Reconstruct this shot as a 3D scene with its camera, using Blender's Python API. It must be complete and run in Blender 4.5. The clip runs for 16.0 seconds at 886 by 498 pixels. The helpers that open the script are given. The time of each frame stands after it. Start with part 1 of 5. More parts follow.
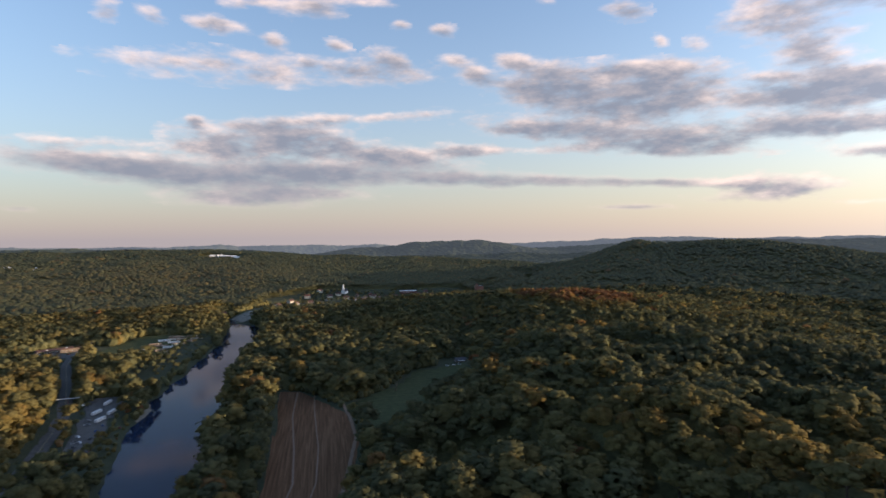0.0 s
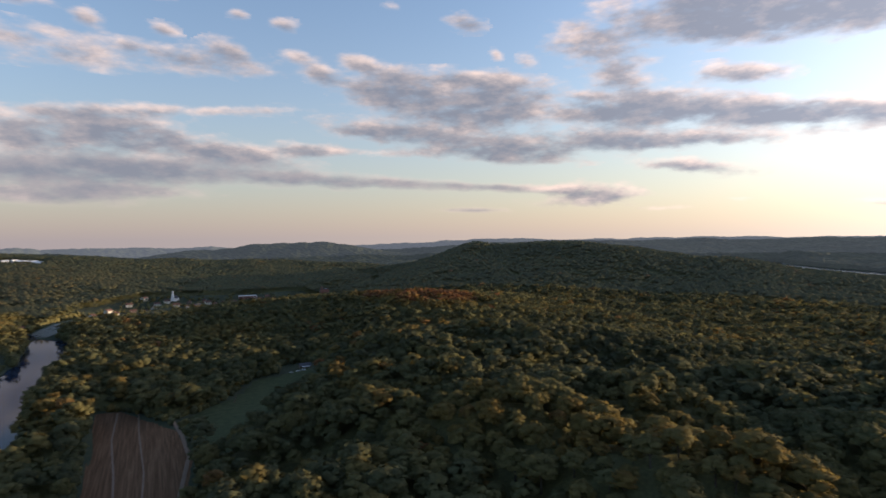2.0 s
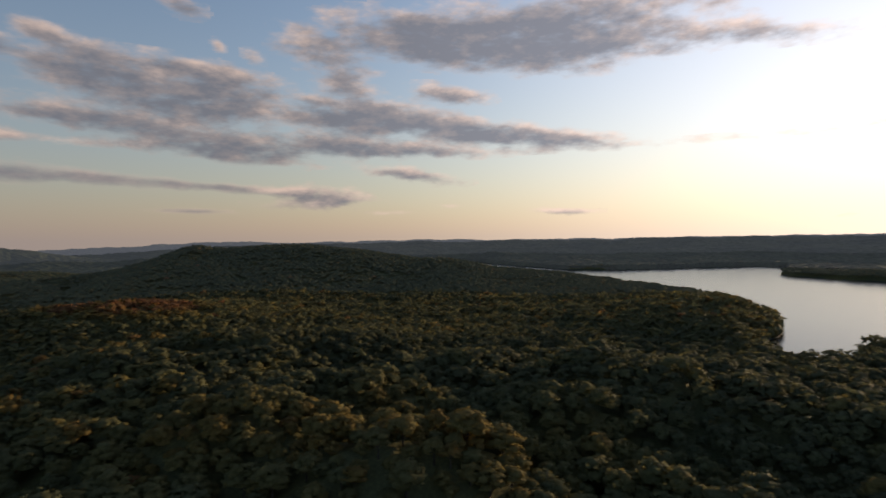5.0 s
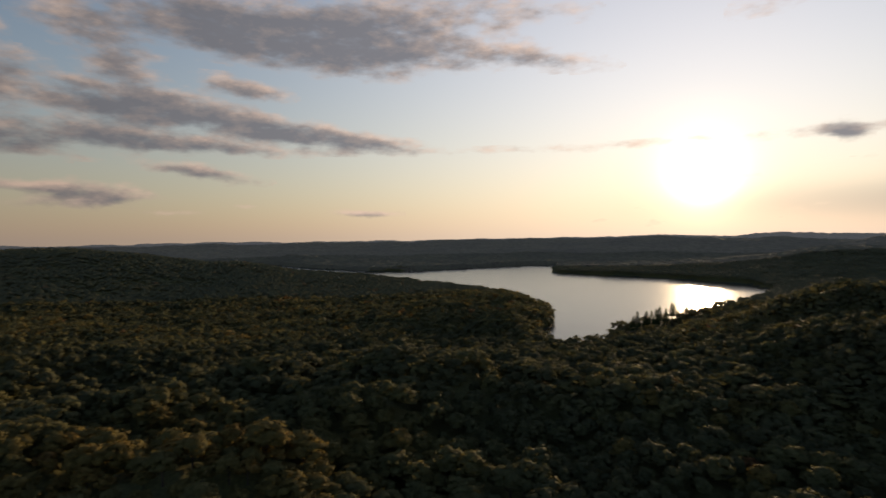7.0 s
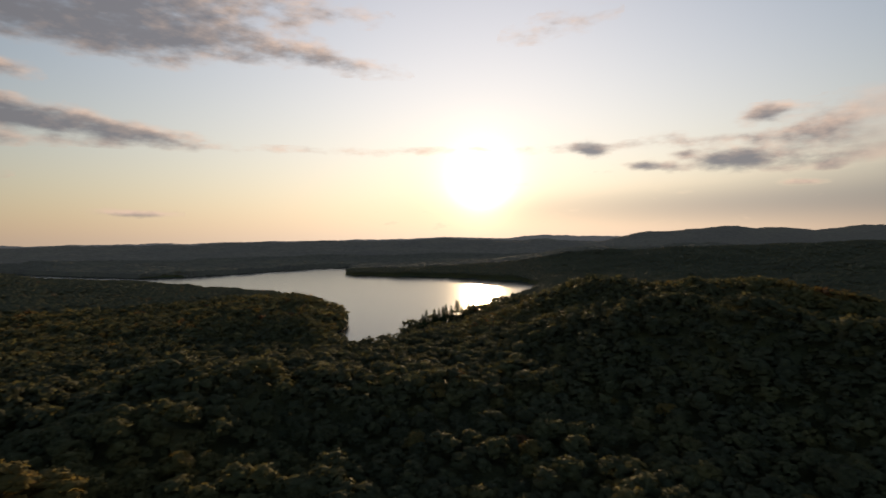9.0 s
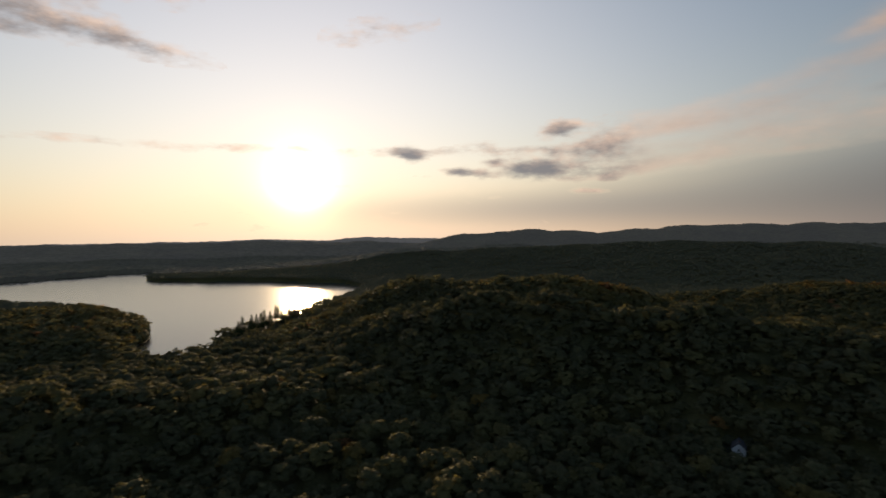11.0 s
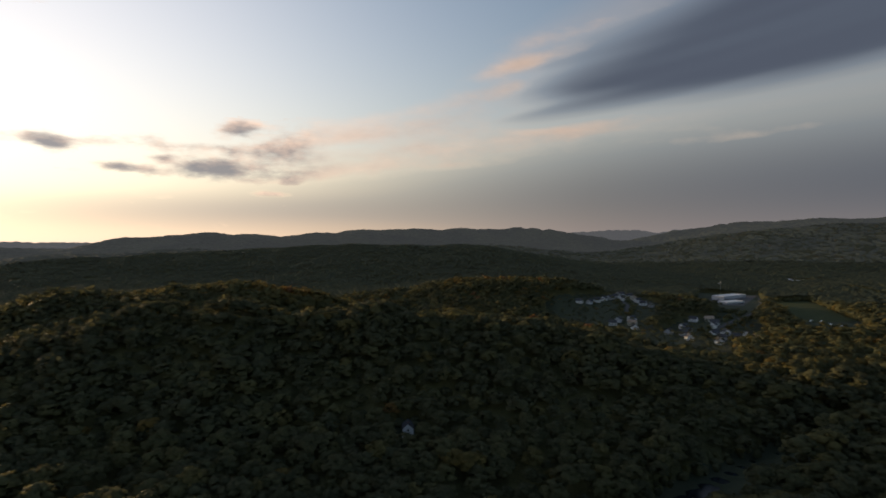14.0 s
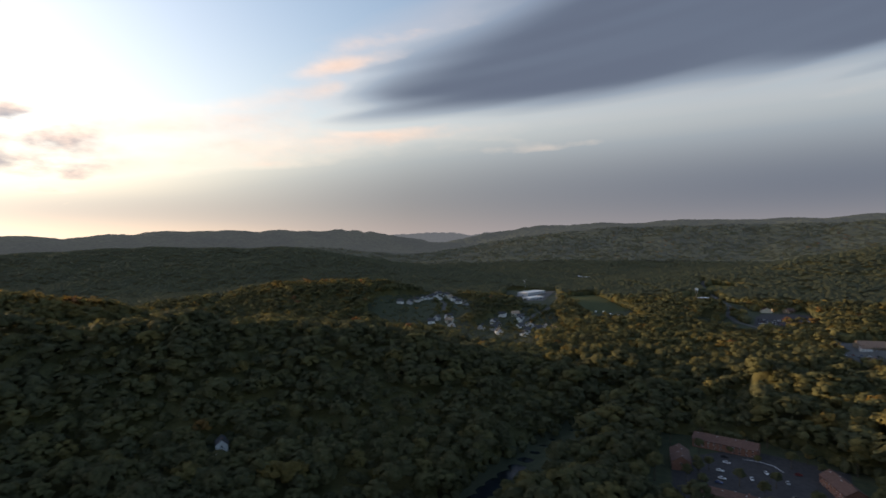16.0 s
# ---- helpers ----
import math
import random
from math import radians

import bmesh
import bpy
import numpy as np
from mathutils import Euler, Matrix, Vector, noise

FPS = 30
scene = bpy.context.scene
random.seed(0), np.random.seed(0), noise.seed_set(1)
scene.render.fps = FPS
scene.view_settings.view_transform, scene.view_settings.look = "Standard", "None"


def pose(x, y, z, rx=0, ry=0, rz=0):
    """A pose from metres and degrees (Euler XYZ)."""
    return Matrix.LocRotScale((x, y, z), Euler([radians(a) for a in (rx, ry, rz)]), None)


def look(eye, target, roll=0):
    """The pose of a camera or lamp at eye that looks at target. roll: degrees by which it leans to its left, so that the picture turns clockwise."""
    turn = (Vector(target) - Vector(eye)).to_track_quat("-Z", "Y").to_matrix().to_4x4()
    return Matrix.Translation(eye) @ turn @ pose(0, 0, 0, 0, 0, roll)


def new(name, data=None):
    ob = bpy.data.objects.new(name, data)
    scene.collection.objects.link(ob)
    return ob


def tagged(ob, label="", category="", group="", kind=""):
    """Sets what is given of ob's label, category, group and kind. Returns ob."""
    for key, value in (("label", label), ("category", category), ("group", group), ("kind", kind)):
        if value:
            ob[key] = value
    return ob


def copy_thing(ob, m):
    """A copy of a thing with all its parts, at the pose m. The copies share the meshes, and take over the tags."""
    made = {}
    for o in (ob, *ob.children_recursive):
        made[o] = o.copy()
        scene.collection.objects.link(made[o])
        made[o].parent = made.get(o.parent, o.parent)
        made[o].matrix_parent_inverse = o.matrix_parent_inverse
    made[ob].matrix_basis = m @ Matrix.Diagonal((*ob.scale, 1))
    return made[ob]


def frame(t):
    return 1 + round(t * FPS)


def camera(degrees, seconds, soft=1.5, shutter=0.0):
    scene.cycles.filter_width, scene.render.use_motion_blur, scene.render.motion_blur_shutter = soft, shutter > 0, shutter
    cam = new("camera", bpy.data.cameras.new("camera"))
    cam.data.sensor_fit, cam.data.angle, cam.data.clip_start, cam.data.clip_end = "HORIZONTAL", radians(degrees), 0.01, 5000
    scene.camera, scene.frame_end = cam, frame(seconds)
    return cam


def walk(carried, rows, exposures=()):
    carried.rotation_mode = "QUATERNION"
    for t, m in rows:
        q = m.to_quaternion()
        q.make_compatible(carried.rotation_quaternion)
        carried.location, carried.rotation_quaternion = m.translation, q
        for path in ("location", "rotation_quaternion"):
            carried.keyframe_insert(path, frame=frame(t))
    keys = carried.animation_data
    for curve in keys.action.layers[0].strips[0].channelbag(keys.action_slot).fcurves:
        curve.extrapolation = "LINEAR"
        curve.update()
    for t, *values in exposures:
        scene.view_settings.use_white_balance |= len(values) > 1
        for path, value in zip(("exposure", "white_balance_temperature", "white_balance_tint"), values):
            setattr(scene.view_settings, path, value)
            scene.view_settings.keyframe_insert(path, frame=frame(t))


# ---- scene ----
from mathutils.geometry import delaunay_2d_cdt

cam = camera(76.5, 16.0, 1.6, 0.5)
EYE = (0.0, 0.0, 160.0)
# seconds, heading: the craft hovers and turns on the spot, its camera 1.27 degrees down and leaning 0.7
TURN = [
    (0, -0.00), (0.5, -3.59), (1, -7.42), (1.5, -11.71), (2, -15.63),
    (2.5, -19.97), (3, -24.57), (3.5, -29.02), (6, -52.58), (6.5, -57.77),
    (7, -62.75), (7.5, -68.11), (8, -73.44), (8.5, -78.70), (9, -83.60),
    (11.5, -106.60), (12, -112.21), (12.5, -118.36), (13, -123.89), (13.5, -128.81),
    (14, -133.18), (14.5, -137.63), (15, -142.41), (15.5, -146.83), (16, -151.22),
]
STOPS = [(t, e, k, 23.5) for t, e, k in ((0, 1.98, 7100), (1.5, 1.88, 7200), (2.5, 1.76, 7300), (3.5, 1.63, 7500), (6, 0.86, 8050), (7, 0.78, 8400), (8, 0.78, 8500), (9, 0.8, 8600), (11.5, 0.8, 8850), (12.5, 0.72, 9000), (14, 1.14, 8800), (15, 1.45, 8650), (16, 1.85, 8500))]
walk(cam, [(t, pose(*EYE, 90 - 1.27, 0.696, h)) for t, h in TURN], STOPS)

# ---- light ----
SUN_AZ, SUN_EL = -87.6, 5.7      # degrees, azimuth counted left from +y
sun_way = Vector((-math.sin(radians(SUN_AZ)) * math.cos(radians(SUN_EL)), math.cos(radians(SUN_AZ)) * math.cos(radians(SUN_EL)), math.sin(radians(SUN_EL))))
sun = new("sun", bpy.data.lights.new("sun", "SUN"))
sun.data.energy, sun.data.angle, sun.data.color = 1.9, radians(0.6), (1.0, 0.84, 0.56)
sun.matrix_world = look(sun_way * 1000, (0, 0, 0))

world = bpy.data.worlds.new("sky")
scene.world = world
world.use_nodes = True
wn, wl = world.node_tree.nodes, world.node_tree.links
wn.clear()


def nd(tree, kind, **kw):
    n = tree.nodes.new(kind)
    for k, v in kw.items():
        if k == "op":
            n.operation = v
        elif k == "ins":
            for a, b in v.items():
                n.inputs[a].default_value = b
    return n


sky = wn.new("ShaderNodeTexSky")
sky.sky_type, sky.sun_disc = "NISHITA", False
sky.sun_elevation, sky.sun_rotation = radians(SUN_EL), radians(-SUN_AZ)
sky.altitude, sky.air_density, sky.dust_density, sky.ozone_density = 150, 1.1, 0.05, 3.0
wt = world.node_tree
tc = wn.new("ShaderNodeTexCoord")
dot = nd(wt, "ShaderNodeVectorMath", op="DOT_PRODUCT", ins={1: sun_way})
wl.new(tc.outputs["Generated"], dot.inputs[0])
# pale evening haze low over the horizon
sep = wn.new("ShaderNodeSeparateXYZ")
wl.new(tc.outputs["Generated"], sep.inputs[0])
hz = nd(wt, "ShaderNodeMath", op="MULTIPLY_ADD", ins={1: -1.0, 2: 1.0})
hz.use_clamp = True
wl.new(sep.outputs["Z"], hz.inputs[0])
hp = nd(wt, "ShaderNodeMath", op="POWER", ins={1: 5.2})
wl.new(hz.outputs[0], hp.inputs[0])
hm = wn.new("ShaderNodeMix")
hm.data_type = "RGBA"
hm.clamp_factor = True
hk = nd(wt, "ShaderNodeMath", op="MULTIPLY_ADD", ins={1: 0.9, 2: 0.05})
wl.new(hp.outputs[0], hk.inputs[0])
wl.new(hk.outputs[0], hm.inputs[0])
wl.new(sky.outputs[0], hm.inputs[6])
# the haze is brighter on the sun's side
sd = nd(wt, "ShaderNodeMath", op="MULTIPLY_ADD", ins={1: 0.5, 2: 0.5})
wl.new(dot.outputs["Value"], sd.inputs[0])
hc = wn.new("ShaderNodeMix")
hc.data_type = "RGBA"
sp = nd(wt, "ShaderNodeMath", op="POWER", ins={1: 2.6})
wl.new(sd.outputs[0], sp.inputs[0])
wl.new(sp.outputs[0], hc.inputs[0])
hc.inputs[6].default_value = (0.8, 0.84, 0.98, 1)
hc.inputs[7].default_value = (2.1, 1.92, 1.6, 1)
wl.new(hc.outputs[2], hm.inputs[7])
glow = None
for power, gain, tint in ((2200, 50.0, (1, 0.9, 0.6)), (500, 5.0, (1, 0.86, 0.62)), (45, 0.25, (1, 0.9, 0.78)), (6, 2.2, (0.99, 0.97, 0.93))):
    pw = nd(wt, "ShaderNodeMath", op="POWER", ins={1: power})
    cl = nd(wt, "ShaderNodeMath", op="MAXIMUM", ins={1: 0.0})
    wl.new(dot.outputs["Value"], cl.inputs[0])
    wl.new(cl.outputs[0], pw.inputs[0])
    sc = nd(wt, "ShaderNodeVectorMath", op="SCALE", ins={0: [c * gain for c in tint]})
    wl.new(pw.outputs[0], sc.inputs["Scale"])
    ad = nd(wt, "ShaderNodeVectorMath", op="ADD")
    wl.new(glow.outputs[0] if glow else hm.outputs[2], ad.inputs[0])
    wl.new(sc.outputs[0], ad.inputs[1])
    glow = ad
back = nd(wt, "ShaderNodeBackground", ins={"Strength": 0.112})
wl.new(glow.outputs[0], back.inputs[0])
wo = wn.new("ShaderNodeOutputWorld")
wl.new(back.outputs[0], wo.inputs[0])


# ---- materials ----
def material(name, rough=0.9):
    m = bpy.data.materials.new(name)
    m.use_nodes = True
    b = m.node_tree.nodes["Principled BSDF"]
    b.inputs["Roughness"].default_value = rough
    b.inputs["Specular IOR Level"].default_value = 0.25
    return m, m.node_tree, b


def ramp(tree, source, stops):
    r = tree.nodes.new("ShaderNodeValToRGB")
    while len(r.color_ramp.elements) < len(stops):
        r.color_ramp.elements.new(0.5)
    for e, (p, c) in zip(r.color_ramp.elements, stops):
        e.position, e.color = p, (*c, 1)
    tree.links.new(source, r.inputs[0])
    return r.outputs[0]


def noise_tex(tree, scale, detail=4.0, rough=0.55, stretch=None, turn=0.0):
    n = tree.nodes.new("ShaderNodeTexNoise")
    n.inputs["Scale"].default_value, n.inputs["Detail"].default_value, n.inputs["Roughness"].default_value = scale, detail, rough
    g = tree.nodes.new("ShaderNodeNewGeometry")
    if stretch:
        mp = tree.nodes.new("ShaderNodeMapping")
        mp.vector_type = "TEXTURE"
        mp.inputs["Rotation"].default_value = (0, 0, turn)
        mp.inputs["Scale"].default_value = [1 / q for q in stretch]
        tree.links.new(g.outputs["Position"], mp.inputs[0])
        tree.links.new(mp.outputs[0], n.inputs["Vector"])
    else:
        tree.links.new(g.outputs["Position"], n.inputs["Vector"])
    return n.outputs["Fac"]


def mixed(tree, fac, a, b, blend="MIX"):
    m = tree.nodes.new("ShaderNodeMix")
    m.data_type, m.blend_type = "RGBA", blend
    for sock, v in ((m.inputs[0], fac), (m.inputs[6], a), (m.inputs[7], b)):
        if isinstance(v, bpy.types.NodeSocket):
            tree.links.new(v, sock)
        else:
            sock.default_value = v if isinstance(v, float) else (*v, 1)
    return m.outputs[2]


def bumped(tree, bsdf, height, strength, distance):
    b = tree.nodes.new("ShaderNodeBump")
    b.inputs["Strength"].default_value, b.inputs["Distance"].default_value = strength, distance
    tree.links.new(height, b.inputs["Height"])
    tree.links.new(b.outputs[0], bsdf.inputs["Normal"])
    return b


def foliage(name, stops, through_leaf=0.25, domed=False):
    m, t, b = material(name, 0.75)
    at = t.nodes.new("ShaderNodeAttribute")
    at.attribute_name = "tint"
    ge = t.nodes.new("ShaderNodeNewGeometry")
    jit = nd(t, "ShaderNodeMath", op="MULTIPLY_ADD", ins={1: 0.1, 2: -0.05})
    t.links.new(ge.outputs["Random Per Island"], jit.inputs[0])
    ad = nd(t, "ShaderNodeMath", op="ADD")
    t.links.new(at.outputs["Fac"], ad.inputs[0])
    t.links.new(jit.outputs[0], ad.inputs[1])
    col = ramp(t, ad.outputs[0], stops)
    mot = ramp(t, noise_tex(t, 0.5, 5, 0.72), [(0.33, (0.78, 0.8, 0.8)), (0.5, (1.0, 1.0, 1.0)), (0.67, (1.26, 1.24, 1.18))])
    col = mixed(t, 1.0, col, mot, "MULTIPLY")
    t.links.new(col, b.inputs["Base Color"])
    b.inputs["Specular IOR Level"].default_value = 0.04
    bump = bumped(t, b, noise_tex(t, 0.8, 4, 0.7), 0.25, 1.2)
    tr = t.nodes.new("ShaderNodeBsdfTranslucent")
    t.links.new(col, tr.inputs[0])
    if domed:
        # leaves face outwards from their clump and crown
        dm, vt = t.nodes.new("ShaderNodeAttribute"), t.nodes.new("ShaderNodeVectorTransform")
        dm.attribute_name = "dome"
        vt.vector_type, vt.convert_from, vt.convert_to = "NORMAL", "OBJECT", "WORLD"
        t.links.new(dm.outputs["Vector"], vt.inputs[0])
        t.links.new(vt.outputs[0], bump.inputs["Normal"])
        t.links.new(bump.outputs[0], tr.inputs["Normal"])
    mx = nd(t, "ShaderNodeMixShader", ins={0: through_leaf})
    t.links.new(b.outputs[0], mx.inputs[1])
    t.links.new(tr.outputs[0], mx.inputs[2])
    t.links.new(mx.outputs[0], t.nodes["Material Output"].inputs[0])
    return m


LEAF = [(0.0, (0.106, 0.109, 0.062)), (0.3, (0.142, 0.14, 0.068)), (0.55, (0.18, 0.152, 0.062)), (0.76, (0.225, 0.15, 0.05)), (0.95, (0.255, 0.124, 0.06))]
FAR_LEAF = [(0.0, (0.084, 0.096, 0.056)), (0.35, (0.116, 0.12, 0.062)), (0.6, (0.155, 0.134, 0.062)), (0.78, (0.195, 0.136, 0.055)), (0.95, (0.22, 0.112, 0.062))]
leaf_mat = foliage("leaves", LEAF, 0.46, True)
brush_mat = foliage("brush", LEAF, 0.35)
hazed_leaf_mat = foliage("hazed_leaves", FAR_LEAF, 0.42)
hazed_leaf_bsdf = hazed_leaf_mat.node_tree.nodes["Principled BSDF"]      # evening haze over the distance, put in as a faint leaf glow
hazed_leaf_bsdf.inputs["Emission Color"].default_value, hazed_leaf_bsdf.inputs["Emission Strength"].default_value = (0.66, 0.78, 0.95, 1), 0.0032
needle_mat = foliage("needles", [(0.0, (0.015, 0.032, 0.012)), (1.0, (0.03, 0.055, 0.018))], 0.1)

bark_mat, t, b = material("bark", 0.95)
t.links.new(ramp(t, noise_tex(t, 3.0), [(0.3, (0.05, 0.038, 0.028)), (0.7, (0.13, 0.1, 0.075))]), b.inputs["Base Color"])

soil_mat, t, b = material("forest_floor", 0.95)
big, fine = noise_tex(t, 0.02, 3), noise_tex(t, 0.6, 5)
c1 = ramp(t, big, [(0.35, (0.04, 0.052, 0.03)), (0.65, (0.06, 0.062, 0.035))])
c2 = ramp(t, fine, [(0.3, (0.03, 0.04, 0.024)), (0.7, (0.07, 0.07, 0.04))])
turf_at = t.nodes.new("ShaderNodeAttribute")
turf_at.attribute_name = "tint"
c3 = ramp(t, noise_tex(t, 0.15, 5), [(0.3, (0.036, 0.046, 0.025)), (0.7, (0.064, 0.07, 0.036))])
t.links.new(mixed(t, turf_at.outputs["Fac"], mixed(t, 0.5, c1, c2), c3), b.inputs["Base Color"])
bumped(t, b, fine, 0.6, 0.6)

water_mat, t, b = material("water", 0.2)
b.inputs["Base Color"].default_value = (0.012, 0.018, 0.022, 1)
b.inputs["Specular IOR Level"].default_value = 0.5
b.inputs["IOR"].default_value = 1.33
bumped(t, b, noise_tex(t, 0.5, 4), 0.12, 0.1)

# ---- plan ----
WEDGE = (-197.0, 46.0)           # azimuths that the turn takes in


UNIT = 1.6                       # metres to one unit of the plan below


def at(az, r):
    a = radians(az)
    return (-math.sin(a) * r, math.cos(a) * r)


def dense(points, step):
    """A polyline resampled every step metres; points carry x, y and further values."""
    out = []
    for p, q in zip(points[:-1], points[1:]):
        n = max(1, int(math.dist(p[:2], q[:2]) / step))
        out += [[u + (v - u) * k / n for u, v in zip(p, q)] for k in range(n)]
    return np.array(out + [list(points[-1])])


RIDGES = []


def ridge(width, *points):
    RIDGES.append((width, dense([(*at(a, r), h) for a, r, h in points], width * 0.35)))


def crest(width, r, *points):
    """A far wooded ridge at r, fitted to the camera's view by its tree-top angles over the eye's level."""
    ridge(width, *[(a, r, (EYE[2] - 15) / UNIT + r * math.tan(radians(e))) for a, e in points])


ridge(560, (75, 1700, 72), (38, 1750, 65), (30, 1700, 61), (24, 1650, 52), (19, 1600, 34))
ridge(330, (18, 1600, 34), (12, 1600, 30), (6, 1600, 29), (3, 1620, 26))
ridge(150, (3, 1620, 20), (0.3, 1600, 18), (-1.6, 1560, 8), (-3, 1540, 2))
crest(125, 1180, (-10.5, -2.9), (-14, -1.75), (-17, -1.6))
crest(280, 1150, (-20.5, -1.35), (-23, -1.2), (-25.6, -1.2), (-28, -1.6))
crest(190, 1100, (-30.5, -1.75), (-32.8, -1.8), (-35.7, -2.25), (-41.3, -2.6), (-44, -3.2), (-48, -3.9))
# rise added to throw the river woods into shade
ridge(62, (-11, 405, 11), (-14.5, 408, 22), (-20, 420, 25), (-27, 430, 20), (-34, 470, 12))
ridge(140, (-53, 980, 1), (-58, 930, 5), (-66, 800, 14), (-72, 690, 20))
ridge(120, (-2, 720, 11), (-8, 650, 22), (-14, 620, 28), (-19, 640, 20), (-24, 700, 10))
ridge(150, (-10, 240, 4), (-35, 240, 6), (-60, 270, 7), (-90, 310, 5), (-118, 270, 2))
ridge(40, (-13, 228, 13), (-20, 212, 22), (-28, 195, 26), (-42, 176, 27))
ridge(42, (-10, 290, 9), (-18, 288, 13), (-28, 270, 15), (-38, 252, 15), (-56, 238, 13))
ridge(48, (-44, 330, 12), (-60, 300, 15), (-76, 290, 14), (-92, 300, 13))
ridge(45, (-72, 205, 8), (-84, 215, 8), (-100, 225, 4), (-115, 215, 2))
ridge(52, (-92, 556, 10), (-95, 552, 27), (-98, 546, 38))
ridge(95, (-100.5, 541, 41), (-102, 538, 44), (-108, 520, 49), (-113, 510, 51), (-117, 500, 46), (-122, 480, 34))
ridge(75, (-101, 425, 36), (-106, 395, 44), (-113, 372, 46), (-121, 368, 43), (-126, 366, 42), (-131, 362, 38), (-138, 356, 32), (-145, 350, 26), (-153, 335, 10))
ridge(110, (-128, 840, 13), (-137, 810, 27), (-143, 790, 27), (-148, 780, 18), (-151, 770, 8))
ridge(300, (-100, 1800, 50), (-115, 1600, 60), (-125, 1500, 66), (-134, 1450, 66), (-139, 1400, 20), (-144, 1350, 3))
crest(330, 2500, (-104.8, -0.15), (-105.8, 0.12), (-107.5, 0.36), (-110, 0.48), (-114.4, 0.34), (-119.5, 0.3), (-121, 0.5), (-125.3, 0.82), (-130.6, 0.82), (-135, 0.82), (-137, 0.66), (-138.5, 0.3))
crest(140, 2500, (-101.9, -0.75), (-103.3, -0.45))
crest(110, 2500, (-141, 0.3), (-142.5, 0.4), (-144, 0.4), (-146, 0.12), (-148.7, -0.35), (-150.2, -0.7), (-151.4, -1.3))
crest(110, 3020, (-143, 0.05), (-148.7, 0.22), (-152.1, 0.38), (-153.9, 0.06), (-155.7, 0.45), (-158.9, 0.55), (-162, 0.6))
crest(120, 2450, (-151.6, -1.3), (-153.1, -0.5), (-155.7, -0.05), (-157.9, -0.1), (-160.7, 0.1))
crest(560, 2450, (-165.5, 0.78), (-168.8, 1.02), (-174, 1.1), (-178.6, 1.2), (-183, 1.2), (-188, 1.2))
ridge(720, (-203, 2500, 140), (-215, 2500, 150), (-250, 2300, 110), (-285, 1900, 80))
ridge(200, (-173, 1020, 2), (-176, 1050, 8), (-183, 1100, 36), (-190, 1150, 60), (-205, 1150, 65), (-222, 1000, 60))
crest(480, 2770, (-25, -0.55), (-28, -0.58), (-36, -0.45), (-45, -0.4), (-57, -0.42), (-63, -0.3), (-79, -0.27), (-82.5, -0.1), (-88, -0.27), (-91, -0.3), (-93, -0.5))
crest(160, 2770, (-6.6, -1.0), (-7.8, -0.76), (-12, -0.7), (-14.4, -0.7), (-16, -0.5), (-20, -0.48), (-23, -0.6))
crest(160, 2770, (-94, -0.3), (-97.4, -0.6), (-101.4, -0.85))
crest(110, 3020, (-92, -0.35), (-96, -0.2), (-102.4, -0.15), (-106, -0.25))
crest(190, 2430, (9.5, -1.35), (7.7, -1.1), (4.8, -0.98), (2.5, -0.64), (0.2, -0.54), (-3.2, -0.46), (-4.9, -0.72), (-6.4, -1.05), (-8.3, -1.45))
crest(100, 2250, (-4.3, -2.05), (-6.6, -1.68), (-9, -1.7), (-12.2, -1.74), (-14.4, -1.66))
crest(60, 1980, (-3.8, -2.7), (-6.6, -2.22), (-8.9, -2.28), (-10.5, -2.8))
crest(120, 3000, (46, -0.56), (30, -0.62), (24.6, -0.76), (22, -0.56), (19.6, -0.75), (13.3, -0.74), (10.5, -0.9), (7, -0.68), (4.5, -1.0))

LAKE = [(490, 152), (482, 134), (482, 119), (520, 112), (568, 100), (620, 82), (655, 54), (745, 30), (870, -10), (990, -48), (1110, -68), (1220, -30), (1262, 25), (1300, 70), (1350, 131), (1380, 200), (1396, 279), (1425, 350), (1445, 413),
        (1500, 440), (1640, 470), (1827, 527), (1800, 600), (1659, 684), (1520, 770), (1427, 826), (1352, 937), (1399, 1084), (1451, 1262), (1560, 1500), (1480, 1560), (1330, 1350),
        (1190, 1050), (1090, 820), (1010, 620), (930, 460), (830, 320), (720, 225), (680, 200), (662, 190), (640, 186), (590, 177), (545, 172)]
RIVER = dense([(-1100, -1500, 24), (-700, -700, 24), (-360, -300, 24), (-170, -60, 24), (-108, 120, 21), (-118, 217, 20), (-138, 280, 22), (-160, 350, 20), (-177, 430, 19), (-196, 535, 18), (-222, 620, 16), (-240, 648, 12),
               (-272, 694, 6), (-278, 740, 5), (-262, 800, 5), (-238, 828, 6), (-160, 880, 10), (0, 905, 10), (150, 1010, 10), (200, 1300, 10)], 12)
CREEK = dense([(104, -120, 4), (92, -190, 4.6), (89, -225, 4.2), (87, -255, 3.2), (80, -290, 2.6), (60, -360, 2.4), (20, -480, 2.4)], 8)

CREEK_SIDE = dense([(98, -150, 4), (87, -190, 5), (83, -225, 5), (80, -255, 4), (73, -290, 3)], 5)      # open grass, cleared on the camera's side so that the creek shows


def inside(x, y, poly):
    hit = np.zeros(x.shape, bool)
    for (x0, y0), (x1, y1) in zip(poly, poly[1:] + poly[:1]):
        if y0 != y1:
            hit ^= ((y0 > y) != (y1 > y)) & (x < (x1 - x0) * (y - y0) / (y1 - y0) + x0)
    return hit


